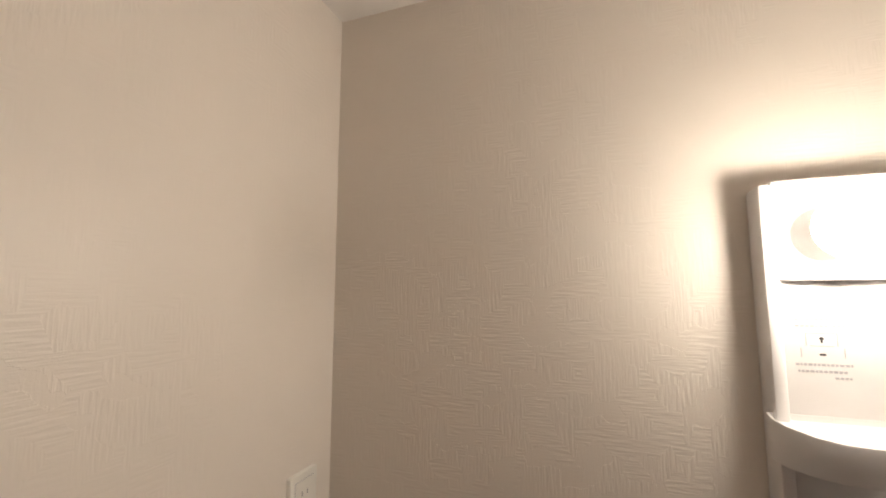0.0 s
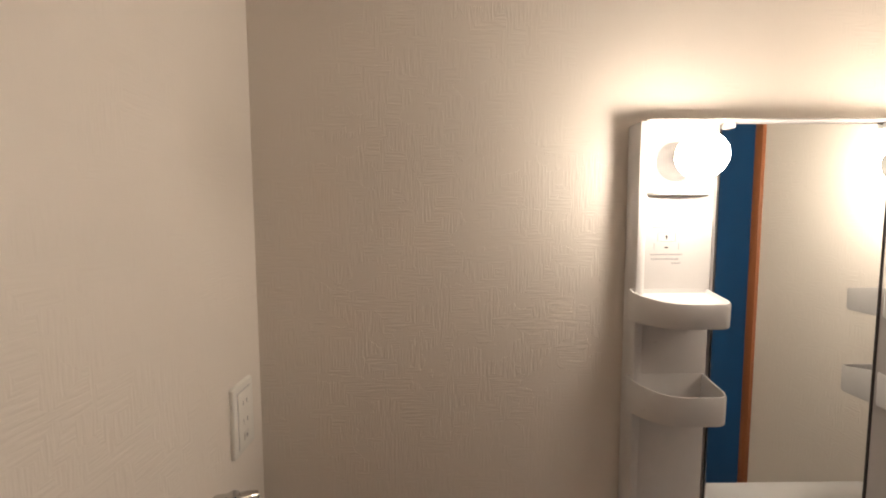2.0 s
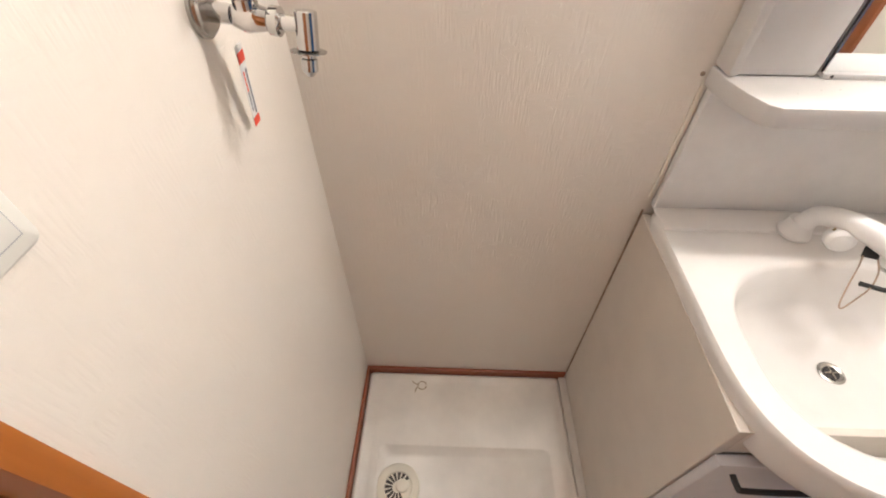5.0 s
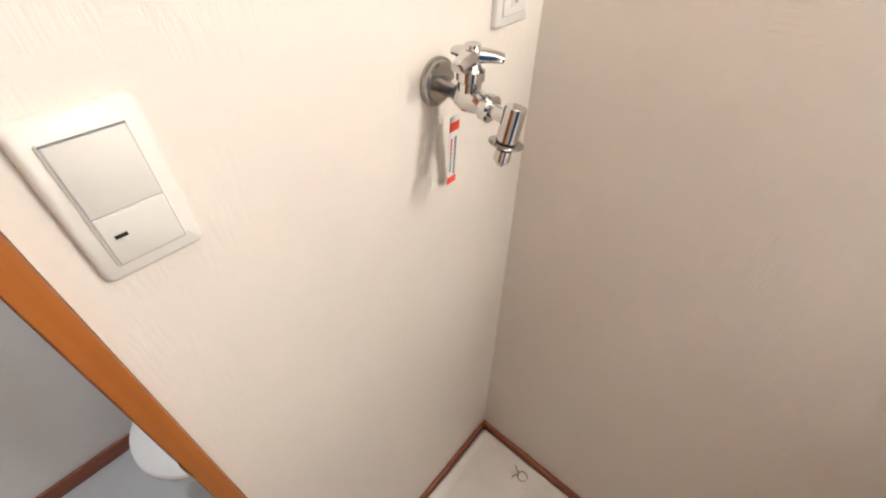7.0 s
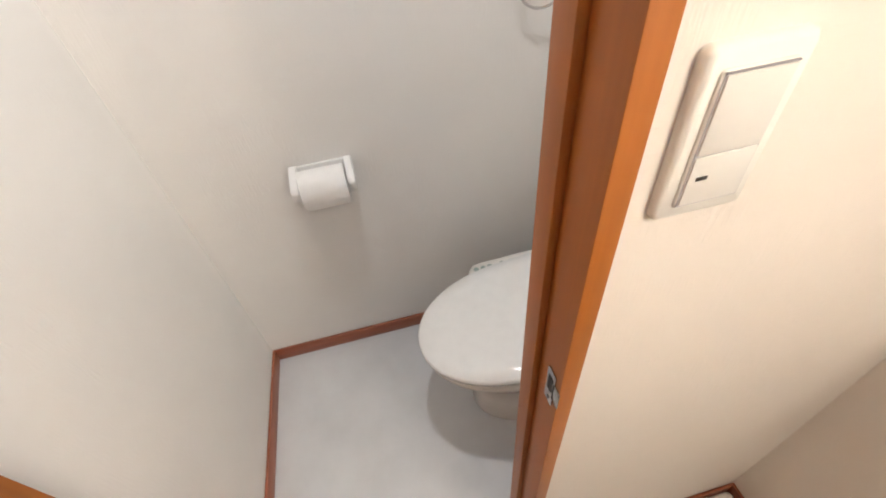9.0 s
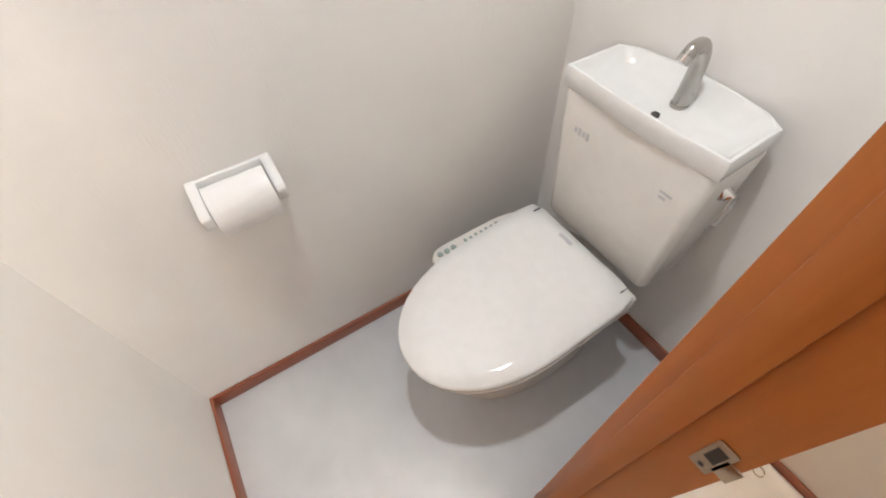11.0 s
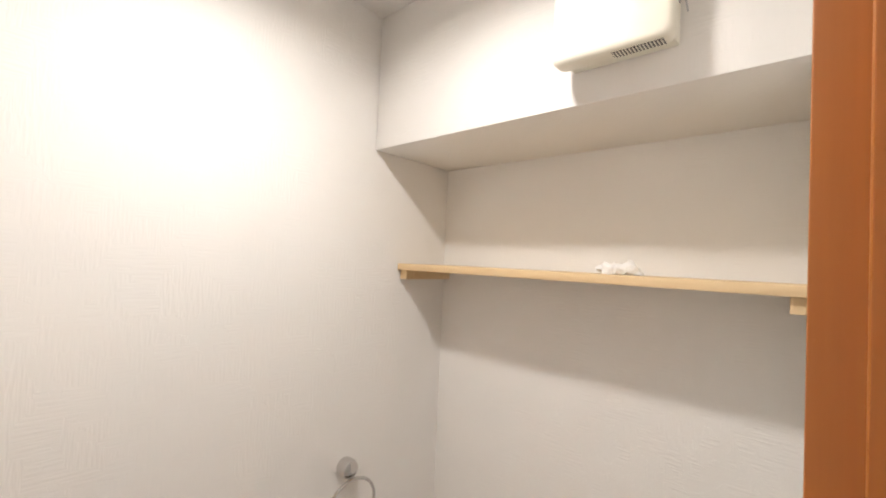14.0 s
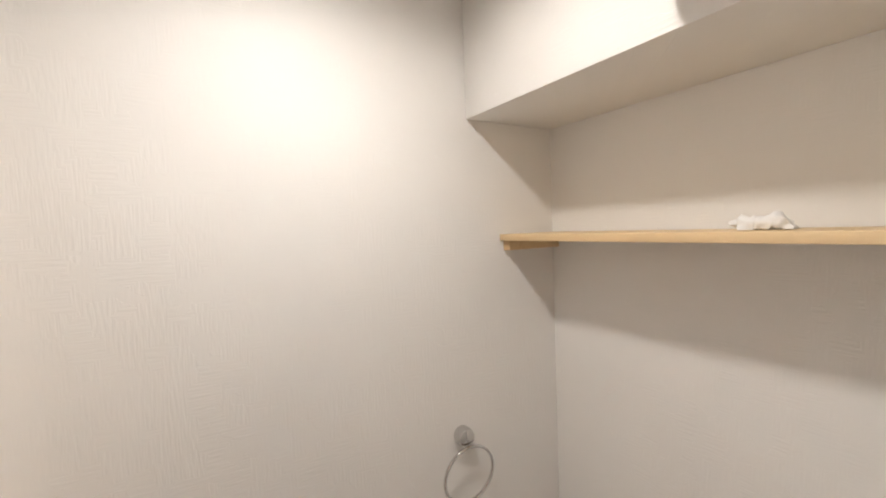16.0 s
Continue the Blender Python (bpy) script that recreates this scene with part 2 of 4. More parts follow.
def rrect(cx, cy, hx, hy, r, n=6):
    """Rounded rectangle, anticlockwise (x, y)."""
    out = []
    for sx, sy, a0 in ((1, 1, 0), (-1, 1, 90), (-1, -1, 180), (1, -1, 270)):
        for k in range(n + 1):
            a = radians(a0 + 90 * k / n)
            out.append((cx + sx * (hx - r) + r * math.cos(a), cy + sy * (hy - r) + r * math.sin(a)))
    return out


def plate_x(name, x0, x1, y, z, hy, hz, r, mat, parent, soft=0.002):
    """A rounded plate on a wall that faces +x (or -x)."""
    o, i = rrect(y, z, hy, hz, r), rrect(y, z, hy - soft, hz - soft, max(r - soft, 0.0005))
    xm = x1 - soft if x1 > x0 else x1 + soft
    return loft(name, [[(x0, a, b) for a, b in o], [(xm, a, b) for a, b in o], [(x1, a, b) for a, b in i]], mat, parent, sharp=60)


# ---- structure ----
H = CEIL + 0.12
floor = setting(boxes("floor", [((0, SOUTH, -0.1), (EAST, 0, 0))], VINYL_W), "unseen wood-print vinyl floor of the washroom, pale beige to bounce light", "floor")
floor_t = setting(box("floor_toilet", (WT, ST, -0.1), (0.0, 0, 0.0), VINYL), "pale grey sheet vinyl floor of the toilet", "floor")
setting(boxes("wall_north", [((PART / 2, 0, -0.1), (EAST + 0.1, 0.1, H))], PAPER), "beige embossed wallpaper wall behind the vanity", "wall")
setting(boxes("wall_toilet_north", [((WT - 0.1, 0, -0.1), (PART / 2, 0.1, H))], PAPER_T), "white papered wall behind the toilet tank", "wall")
setting(boxes("wall_south", [((0, SOUTH - 0.1, -0.1), (EAST + 0.1, SOUTH, H))], PAPER), "plain beige papered wall", "wall")
setting(boxes("wall_east", [((EAST, -0.515, -0.1), (EAST + 0.1, 0, H)), ((EAST, SOUTH, -0.1), (EAST + 0.1, -1.30, H)),
                            ((EAST, -1.30, 2.0), (EAST + 0.1, -0.515, H))], PAPER), "beige papered wall beside the vanity", "wall")
mid = PART / 2
def partition(name, x0, x1, mat, label):
    setting(boxes(name, [((x0, D1 + 0.0205, -0.1), (x1, 0, H)), ((x0, SOUTH, -0.1), (x1, D0 - 0.0205, H)),
                         ((x0, D0 - 0.0205, DH + 0.031), (x1, D1 + 0.0205, H))], mat), label, "wall")
partition("wall_west", mid, 0.0, PAPER, "beige embossed wallpaper wall with the toilet doorway")
partition("wall_toilet_east", PART, mid, PAPER_T, "white papered wall round the toilet doorway")
setting(boxes("wall_toilet_west", [((WT - 0.1, ST - 0.1, -0.1), (WT, 0, H))], PAPER_T), "white embossed wallpaper wall beside the toilet", "wall")
setting(boxes("wall_toilet_south", [((WT, ST - 0.1, -0.1), (PART, ST, H))], PAPER_T), "white papered wall facing the toilet", "wall")
setting(box("ceiling", (0, SOUTH, CEIL), (EAST, 0, CEIL + 0.1), CEILING), "off-white papered ceiling", "ceiling")
LX, LY, LH = -0.435, -0.640, 0.052
setting(boxes("ceiling_toilet", [((WT, ST, CEIL), (LX - LH, 0, CEIL + 0.1)), ((LX + LH, ST, CEIL), (PART, 0, CEIL + 0.1)),
                                 ((LX - LH, ST, CEIL), (LX + LH, LY - LH, CEIL + 0.1)), ((LX - LH, LY + LH, CEIL), (LX + LH, 0, CEIL + 0.1))], CEILING), "white papered ceiling of the toilet", "ceiling")
BEAM_Y, BEAM_Z = -0.254, 1.911
setting(box("beam_toilet", (WT + 0.0005, BEAM_Y, BEAM_Z), (PART - 0.0005, -0.0005, CEIL - 0.0005), PAPER_T, bevel=0.003), "white papered boxed beam above the tank", "beam")

# skirting boards
SK = 0.06
def skirting(name, lo, hi, mat):
    ob = box(name, lo, hi, mat, bevel=0.002)
    setting(ob, "red-brown wooden skirting board", "baseboard")
skirting("baseboard_north", (0.001, -0.009, 0.0), (0.668, -0.0005, SK), SKIRT_X)
skirting("baseboard_west", (0.0005, D1 + 0.0205, 0.0), (0.009, -0.0095, SK), SKIRT_Y)
skirting("baseboard_west_near", (0.0005, SOUTH, 0.0), (0.009, D0 - 0.035, SK), SKIRT_Y)
skirting("baseboard_toilet_west", (WT + 0.0005, ST + 0.009, 0.0), (WT + 0.009, -0.0095, SK), SKIRT_Y)
skirting("baseboard_toilet_south", (WT + 0.0005, ST + 0.0005, 0.0), (PART - 0.001, ST + 0.0088, SK), SKIRT_X)
skirting("baseboard_toilet_north", (WT + 0.0005, -0.009, 0.0), (PART - 0.001, -0.0005, SK), SKIRT_X)
skirting("baseboard_toilet_east", (PART - 0.009, D1 + 0.0205, 0.0), (PART - 0.0005, -0.0095, SK), SKIRT_Y)

# toilet doorway: jambs, stops and head
door_frame = setting(thing("door_frame_toilet", (0, D0, 0), "orange-brown wooden door frame of the toilet", "door frame"),
                     "orange-brown wooden door frame of the toilet", "door frame")
X0, X1 = PART - 0.004, 0.012
box("jamb", (X0, D1, 0), (X1, D1 + 0.020, DH), JAMB, door_frame, bevel=0.0012)
box("jamb", (X0, D0 - 0.020, 0), (X1, D0, DH), JAMB, door_frame, bevel=0.0012)
box("head", (X0, D0 - 0.020, DH + 0.0005), (X1, D1 + 0.020, DH + 0.0305), JAMB, door_frame, bevel=0.0012)
box("stop", (-0.066, D1 - 0.009, 0), (-0.036, D1 - 0.0003, DH), JAMB, door_frame, bevel=0.0008)
box("stop", (-0.066, D0 + 0.0003, 0), (-0.036, D0 + 0.009, DH), JAMB, door_frame, bevel=0.0008)
box("stop", (-0.066, D0 + 0.0095, DH - 0.009), (-0.036, D1 - 0.0095, DH + 0.0002), JAMB, door_frame, bevel=0.0008)
box("sill", (X0, D0, 0.0005), (X1, D1, 0.012), JAMB, door_frame, bevel=0.002)
# strike plate with its dark hole
sp = rrect(-0.006, 0.930, 0.0090, 0.032, 0.003)
loft("strike_plate", [[(a, D1 - 0.0003, b) for a, b in sp], [(a, D1 - 0.0018, b) for a, b in sp]], STEEL, door_frame)
box("strike_lip", (0.0, D1 - 0.0018, 0.914), (0.0145, D1 - 0.0003, 0.946), STEEL, door_frame, bevel=0.0006)
box("strike_hole", (-0.0112, D1 - 0.0023, 0.923), (-0.0010, D1 - 0.0019, 0.950), BLACK, door_frame)
turned("screw", (-0.006, D1 - 0.0018, 0.907), (0, -1, 0), [(0, 0.003), (0.0006, 0.0026)], DARK, door_frame, 10)

# toilet door leaf, swung wide open into the washroom
leaf = thing("toilet_door", (0.016, D0 + 0.018, 0), "orange-brown wooden toilet door standing wide open", "door")
box("panel", (0.016, D0 + 0.002, 0.016), (0.548, D0 + 0.035, DH - 0.006), LEAF, leaf, bevel=0.002)
turned("handle_rose", (0.49, D0 + 0.035, 0.90), (0, 1, 0), [(0, 0.024), (0.006, 0.024), (0.008, 0.021)], STEEL, leaf)
tube("handle", spline([(0.49, D0 + 0.04, 0.90), (0.49, D0 + 0.07, 0.90), (0.47, D0 + 0.08, 0.90), (0.39, D0 + 0.08, 0.90)]), 0.009, STEEL, leaf)

leaf.rotation_euler = (0, 0, radians(-30))

# entrance in the east wall: blue door in a wooden frame
ef = setting(thing("door_frame_entrance", (EAST, -0.5, 0), "red-brown wooden frame round the entrance", "door frame"), "red-brown wooden frame round the entrance", "door frame")
box("jamb", (EAST - 0.010, -0.545, 0), (EAST + 0.09, -0.5153, 2.0), FRAME_E, ef, bevel=0.002)
box("jamb", (EAST - 0.012, -1.2997, 0), (EAST + 0.09, -1.265, 2.0), FRAME_E, ef, bevel=0.002)
box("head", (EAST - 0.012, -1.265, 1.965), (EAST + 0.09, -0.545, 1.9997), FRAME_E, ef, bevel=0.002)
bd = thing("entrance_door", (EAST + 0.04, -0.9, 0), "deep blue painted flush door, closed", "door")
box("panel", (EAST + 0.012, -1.264, 0.006), (EAST + 0.045, -0.546, 1.964), BLUE, bd, bevel=0.002)


# ---- washing machine pan ----
def washer_pan():
    t = thing("washing_machine_pan", (0.33, -0.33, 0), "off-white plastic washing machine drip pan, lightly stained", "drip pan")
    x0, x1, y0, y1 = 0.011, 0.645, -0.64, -0.011
    cx, cy = (x0 + x1) / 2, (y0 + y1) / 2
    hx, hy = (x1 - x0) / 2, (y1 - y0) / 2
    def ring(dx, z, r, ky=0.0):
        return [(a, b, z) for a, b in rrect(cx, cy - ky, hx - dx, hy - dx - ky, r, 8)]
    loft("tray", [ring(0, 0.001, 0.012), ring(0, 0.030, 0.012), ring(0.004, 0.034, 0.010), ring(0.012, 0.034, 0.010), ring(0.018, 0.027, 0.012),
                  ring(0.040, 0.027, 0.02, 0.0), ring(0.058, 0.027, 0.02, 0.085), ring(0.064, 0.025, 0.02, 0.085), ring(0.082, 0.010, 0.02, 0.085)], PAN, t, sharp=55)
    boxes("edge_rib", [((0.632, -0.625, 0.0272), (0.637, -0.02, 0.031))], PAN, t)
    c = (0.138, -0.356)
    turned("drain_cover", (*c, 0.0095), (0, 0, 1), [(0, 0.064), (0.010, 0.064), (0.013, 0.060), (0.013, 0.042), (0.010, 0.038), (0.0105, 0.0001)], CREAM, t, 40)
    slots = bmesh.new()
    for k in range(16):
        if k in (0, 1, 14, 15):
            continue
        a = k * math.tau / 16
        ca, sa = math.cos(a), math.sin(a)
        q = [(0.016, -0.0026), (0.038, -0.0048), (0.038, 0.0042), (0.016, 0.0020)]
        lo = [slots.verts.new((c[0] + u * ca - w * sa, c[1] + u * sa + w * ca, 0.0195)) for u, w in q]
        hi = [slots.verts.new((c[0] + u * ca - w * sa, c[1] + u * sa + w * ca, 0.0212)) for u, w in q]
        slots.faces.new(hi)
        for i in range(4):
            slots.faces.new((lo[i], lo[(i + 1) % 4], hi[(i + 1) % 4], hi[i]))
    finish(slots, "slot", DARK, t, kind="stuff")
    turned("drain_knob", (c[0] + 0.012, c[1] + 0.004, 0.0195), (0, 0, 1), [(0, 0.019), (0.006, 0.017), (0.008, 0.011)], CREAM, t)

washer_pan()
box("corner_trim", (0.647, -0.64, 0.0), (0.6715, -0.0095, 0.036), PAN, bevel=0.002)
setting(bpy.data.objects["corner_trim"], "off-white plastic filler strip beside the drip pan", "trim")

def hose_clip():
    t = thing("hose_clip", (0.185, -0.05, 0.027), "small brass-coloured wire hose clip lying on the pan", "hose clip")
    z = 0.0290
    ring = [(0.188 + 0.014 * math.cos(a), -0.052 + 0.014 * math.sin(a), z) for a in np.linspace(0.3, math.tau - 0.1, 22)]
    tube("loop", ring, 0.0014, BRASSY, t, 8)
    tube("tail", spline([(0.175, -0.050, z), (0.164, -0.046, z), (0.154, -0.038, z + 0.001)], 4), 0.0014, BRASSY, t, 8)
    tube("tail", spline([(0.176, -0.056, z), (0.168, -0.064, z), (0.166, -0.076, z + 0.001)], 4), 0.0014, BRASSY, t, 8)
hose_clip()


# ---- vanity ----
VX0, VX1 = 0.674, 1.254          # upper cabinet
VC = 0.963
VB, VT = 1.054, 1.798

def pillar_parts(t, side):
    """One side column with lamp, ledge, two trays; side -1 is the near-corner one."""
    def X(u):          # u metres inwards from the cabinet's outer edge
        return VX0 + u if side < 0 else VX1 - u
    def bx(name, u0, u1, y0, y1, z0, z1, mat, bevel=0.002):
        a, b = sorted((X(u0), X(u1)))
        return box(name, (a, y0, z0), (b, y1, z1), mat, t, bevel=bevel)
    # column shell: outer cheek, recessed back
    bx("cheek", 0.0, 0.016, -0.050, -0.001, VB + 0.031, VT, PANEL, 0.005)
    bx("column_back", 0.0165, 0.1365, -0.040, -0.001, VB + 0.031, VT - 0.001, PANEL, 0.003)
    # ledge under the lamp
    o = [(0.018, -0.040), (0.128, -0.040), (0.118, -0.050), (0.070, -0.056), (0.026, -0.050)]
    loft("lamp_ledge", [[(X(a), b, 1.673) for a, b in o], [(X(a), b, 1.679) for a, b in o]], PANEL, t, bevel=0.0015)
    # two open trays with a curved front
    for zt, depth in ((1.497, 0.041), (1.344, 0.050)):
        out = [(-0.008, -0.040), (-0.008, -0.058), (0.000, -0.076), (0.018, -0.097), (0.040, -0.109), (0.062, -0.112),
               (0.118, -0.112), (0.128, -0.107), (0.132, -0.098), (0.132, -0.040)]
        cxx, cyy = 0.066, -0.073
        def rg(k, z):
            return [(X(cxx + (a - cxx) * k), cyy + (b - cyy) * k, z + (0.18 * (b + 0.110) if z > zt - 0.02 else 0)) for a, b in out]
        loft("tray", [rg(0.965, zt - depth), rg(0.99, zt - depth + 0.004), rg(1.0, zt - 0.003), rg(0.985, zt), rg(0.955, zt), rg(0.93, zt - 0.005), rg(0.90, zt - (0.007 if zt > 1.4 else depth - 0.008))],
             PANEL, t, sharp=32)
    # printed instructions: bars for words, a small diagram
    bars = [(0.028, 0.072, 1.644, 1.6475), (0.028, 0.060, 1.634, 1.6365), (0.030, 0.078, 1.624, 1.6265), (0.030, 0.080, 1.616, 1.6185),
            (0.028, 0.084, 1.569, 1.572), (0.030, 0.078, 1.561, 1.564), (0.066, 0.082, 1.554, 1.5565)]
    lst = []
    for a, b, z0, z1 in bars:
        u = a
        while u < b:
            w = 0.002 + 0.0025 * random.random()
            p, q = sorted((X(u), X(min(u + w, b))))
            lst.append(((p, -0.0406, z0), (q, -0.0401, z1)))
            u += w + 0.0012
    for a, b, z0, z1 in ((0.040, 0.072, 1.608, 1.609), (0.040, 0.041, 1.593, 1.609), (0.071, 0.072, 1.593, 1.609), (0.044, 0.068, 1.5925, 1.5935),
                         (0.034, 0.035, 1.579, 1.591), (0.077, 0.078, 1.579, 1.591)):
        p, q = sorted((X(a), X(b)))
        lst.append(((p, -0.0406, z0), (q, -0.0401, z1)))
    boxes("print", lst, PRINT, t, kind="stuff")
    boxes("arrow", [((X(0.056) - 0.001, -0.0406, 1.597), (X(0.056) + 0.001, -0.0401, 1.604)), ((X(0.056) - 0.0022, -0.0406, 1.601), (X(0.056) + 0.0022, -0.0401, 1.603)),
                    ((X(0.056) - 0.0032, -0.0406, 1.5815), (X(0.056) + 0.0032, -0.0401, 1.584))], BLACK, t)
    turned("knockout", (X(0.052), -0.0398, 1.661), (0, -1, 0), [(0, 0.007), (0.0008, 0.0068), (0.001, 0.005)], PANEL, t, 20)
    # lamp: holder ring and lit opal globe
    lx, lz = X(0.068), 1.731
    turned("lamp_holder", (lx, -0.039, lz), (0, -1, 0), [(0, 0.034), (0.006, 0.033), (0.012, 0.028), (0.036, 0.026)], PANEL, t)
    # opal globe: added white unlit back cuts glare on the column, then glowing dome
    def rim(a):
        return (0.036 - 0.0375 * math.cos(a), 0.0365 * math.sin(a))
    turned("unlit_globe_back", (lx, -0.073, lz), (0, -1, 0), [(0.0, 0.022)] + [rim(a) for a in np.linspace(0.70, 1.05, 5)], PANEL, t, 32, 80)
    turned("globe", (lx, -0.0732, lz), (0, -1, 0), [rim(a) for a in np.linspace(1.05, math.pi, 16)], GLOBE, t, 32, 80)

def vanity_top():
    t = thing("vanity_mirror_cabinet", (VC, -0.03, VB), "white plastic mirror cabinet with two lit globes and small trays", "mirror cabinet")
    for side in (-1, 1):
        pillar_parts(t, side)
    box("top_rail", (VX0 + 0.0165, -0.046, VT - 0.0008), (VX1 - 0.0165, -0.001, VT + 0.004), PANEL, t, bevel=0.0015)
    mx0, mx1 = VX0 + 0.144, VX1 - 0.137
    box("backing", (mx0, -0.0345, VB + 0.032), (mx1, -0.001, VT - 0.001), PANEL, t)
    box("mirror", (mx0 + 0.002, -0.0385, VB + 0.038), (mx1 - 0.002, -0.0349, VT - 0.004), MIRROR, t)
    box("mirror_edge", (mx1 - 0.0018, -0.0405, VB + 0.038), (mx1 + 0.0005, -0.0349, VT - 0.004), DARK, t)
    box("mirror_edge", (mx0 - 0.0002, -0.0395, VB + 0.038), (mx0 + 0.0018, -0.0349, VT - 0.004), STEEL, t)
    box("mirror_channel", (mx0, -0.046, VB + 0.030), (mx1, -0.0349, VB + 0.0378), PANEL, t, bevel=0.001)
    for x in (mx0 + 0.012, mx1 - 0.012):
        box("clip", (x - 0.008, -0.047, VT - 0.012), (x + 0.008, -0.0386, VT - 0.001), PANEL, t, bevel=0.002)
        turned("channel_screw", (x, -0.046, VB + 0.034), (0, -1, 0), [(0, 0.0028), (0.0012, 0.002)], DARK, t, 10)
    # lower shelf with chamfered ends
    o = [(VX0 - 0.002, -0.001), (VX0 - 0.002, -0.050), (VX0 + 0.012, -0.100), (VX0 + 0.024, -0.129), (VX0 + 0.040, -0.139), (VX1 - 0.040, -0.139),
         (VX1 - 0.024, -0.129), (VX1 - 0.012, -0.100), (VX1 + 0.002, -0.050), (VX1 + 0.002, -0.001)]
    loft("lower_shelf", [[(a, b, VB - 0.002) for a, b in o], [(a, b, VB + 0.0295) for a, b in o]], PANEL, t, bevel=0.003)
vanity_top()

def vanity_base():
    t = thing("vanity_basin_unit", (VC, -0.25, 0), "off-white washbasin cabinet with a moulded bowl", "washbasin")
    bx0, bx1 = 0.672, 1.256
    cz = 0.800
    ex = bx1 - 0.003
    boxes("body", [((bx0, -0.456, 0.0005), (bx0 + 0.016, -0.003, cz - 0.03)), ((ex - 0.016, -0.456, 0.0005), (ex, -0.003, cz - 0.03)), ((bx0 + 0.0162, -0.012, 0.0005), (ex - 0.0162, -0.003, cz - 0.03)),
                   ((bx0 + 0.0162, -0.456, 0.0005), (ex - 0.0162, -0.0122, 0.055)), ((bx0 + 0.0162, -0.456, 0.690), (ex - 0.0162, -0.444, cz - 0.03))], CABINET, t, bevel=0.0015)
    for a, b in ((bx0 + 0.004, VC - 0.0015), (VC + 0.0015, bx1 - 0.004)):
        box("door", (a, -0.4755, 0.056), (b, -0.4575, 0.690), FRONT, t, bevel=0.0025)
    for x0, x1 in ((0.715, 0.860), (1.03, 1.175)):
        tube("handle", spline([(x0, -0.4755, 0.650), (x0, -0.4920, 0.650), (x0 + 0.012, -0.4980, 0.650), (x1 - 0.012, -0.4980, 0.650), (x1, -0.4920, 0.650), (x1, -0.4755, 0.650)], 5), 0.0048, DARK, t, 10)
    # moulded top and bowl
    N = 96
    def outer(k, z):
        r = []
        for i in range(N):
            a = i * math.tau / N
            c, s = math.cos(a), math.sin(a)
            n = 26.0 if s > 0 else 3.6
            q = (abs(c) ** n + abs(s) ** n) ** (-1 / n)
            x, y = c * q, s * q
            yy = -0.280 + y * 0.262 - (0.022 * (1 - x * x) if s < 0 else 0) * abs(y)
            r.append((VC + (x * 0.2915) * k, -0.280 + (yy + 0.280) * k, z))
        return r
    def inner(k, z, dy=0.0):
        r = []
        for i in range(N):
            a = i * math.tau / N
            c, s = math.cos(a), math.sin(a)
            n = 2.6 if s > 0 else 3.0
            q = (abs(c) ** n + abs(s) ** n) ** (-1 / n)
            r.append((VC + c * q * 0.233 * k, -0.335 + dy + s * q * (0.180 if s > 0 else 0.172) * k, z))
        return r
    loft("basin", [outer(0.975, cz - 0.075), outer(0.990, cz - 0.066), outer(0.997, cz - 0.012), outer(0.993, cz - 0.003), outer(0.980, cz + 0.002), outer(0.965, cz + 0.001),
                   inner(1.035, cz - 0.001), inner(1.0, cz - 0.005), inner(0.975, cz - 0.014), inner(0.93, cz - 0.05), inner(0.86, cz - 0.095, 0.004), inner(0.72, cz - 0.125, 0.012),
                   inner(0.45, cz - 0.138, 0.026), inner(0.14, cz - 0.143, 0.042), inner(0.06, cz - 0.146, 0.042)], BASIN, t, caps=(False, True), sharp=60)
    turned("drain_ring", (VC + 0.004, -0.300, cz - 0.1435), (0, 0, 1), [(0, 0.0225), (0.002, 0.0225), (0.003, 0.019), (0.0012, 0.015), (0.0012, 0.0001)], STEEL, t)
    turned("drain_plug", (VC + 0.004, -0.300, cz - 0.1420), (0, 0, 1), [(0, 0.0135), (0.0010, 0.013), (0.0010, 0.0085), (0.0002, 0.008), (0.0002, 0.005), (0.0016, 0.004)], DARK, t, 20)
    boxes("drain_bar", [((VC - 0.009, -0.3012, cz - 0.1412), (VC + 0.017, -0.2988, cz - 0.1402)), ((VC + 0.0028, -0.313, cz - 0.1412), (VC + 0.0052, -0.287, cz - 0.1402))], STEEL, t)
    # splash back
    box("splash_back", (bx0 + 0.008, -0.020, cz - 0.002), (bx1 - 0.008, -0.002, VB - 0.003), WHITE, t, bevel=0.003)
    box("back_ledge", (bx0 + 0.006, -0.085, cz - 0.004), (bx1 - 0.006, -0.0205, cz + 0.006), BASIN, t, bevel=0.005)
vanity_base()

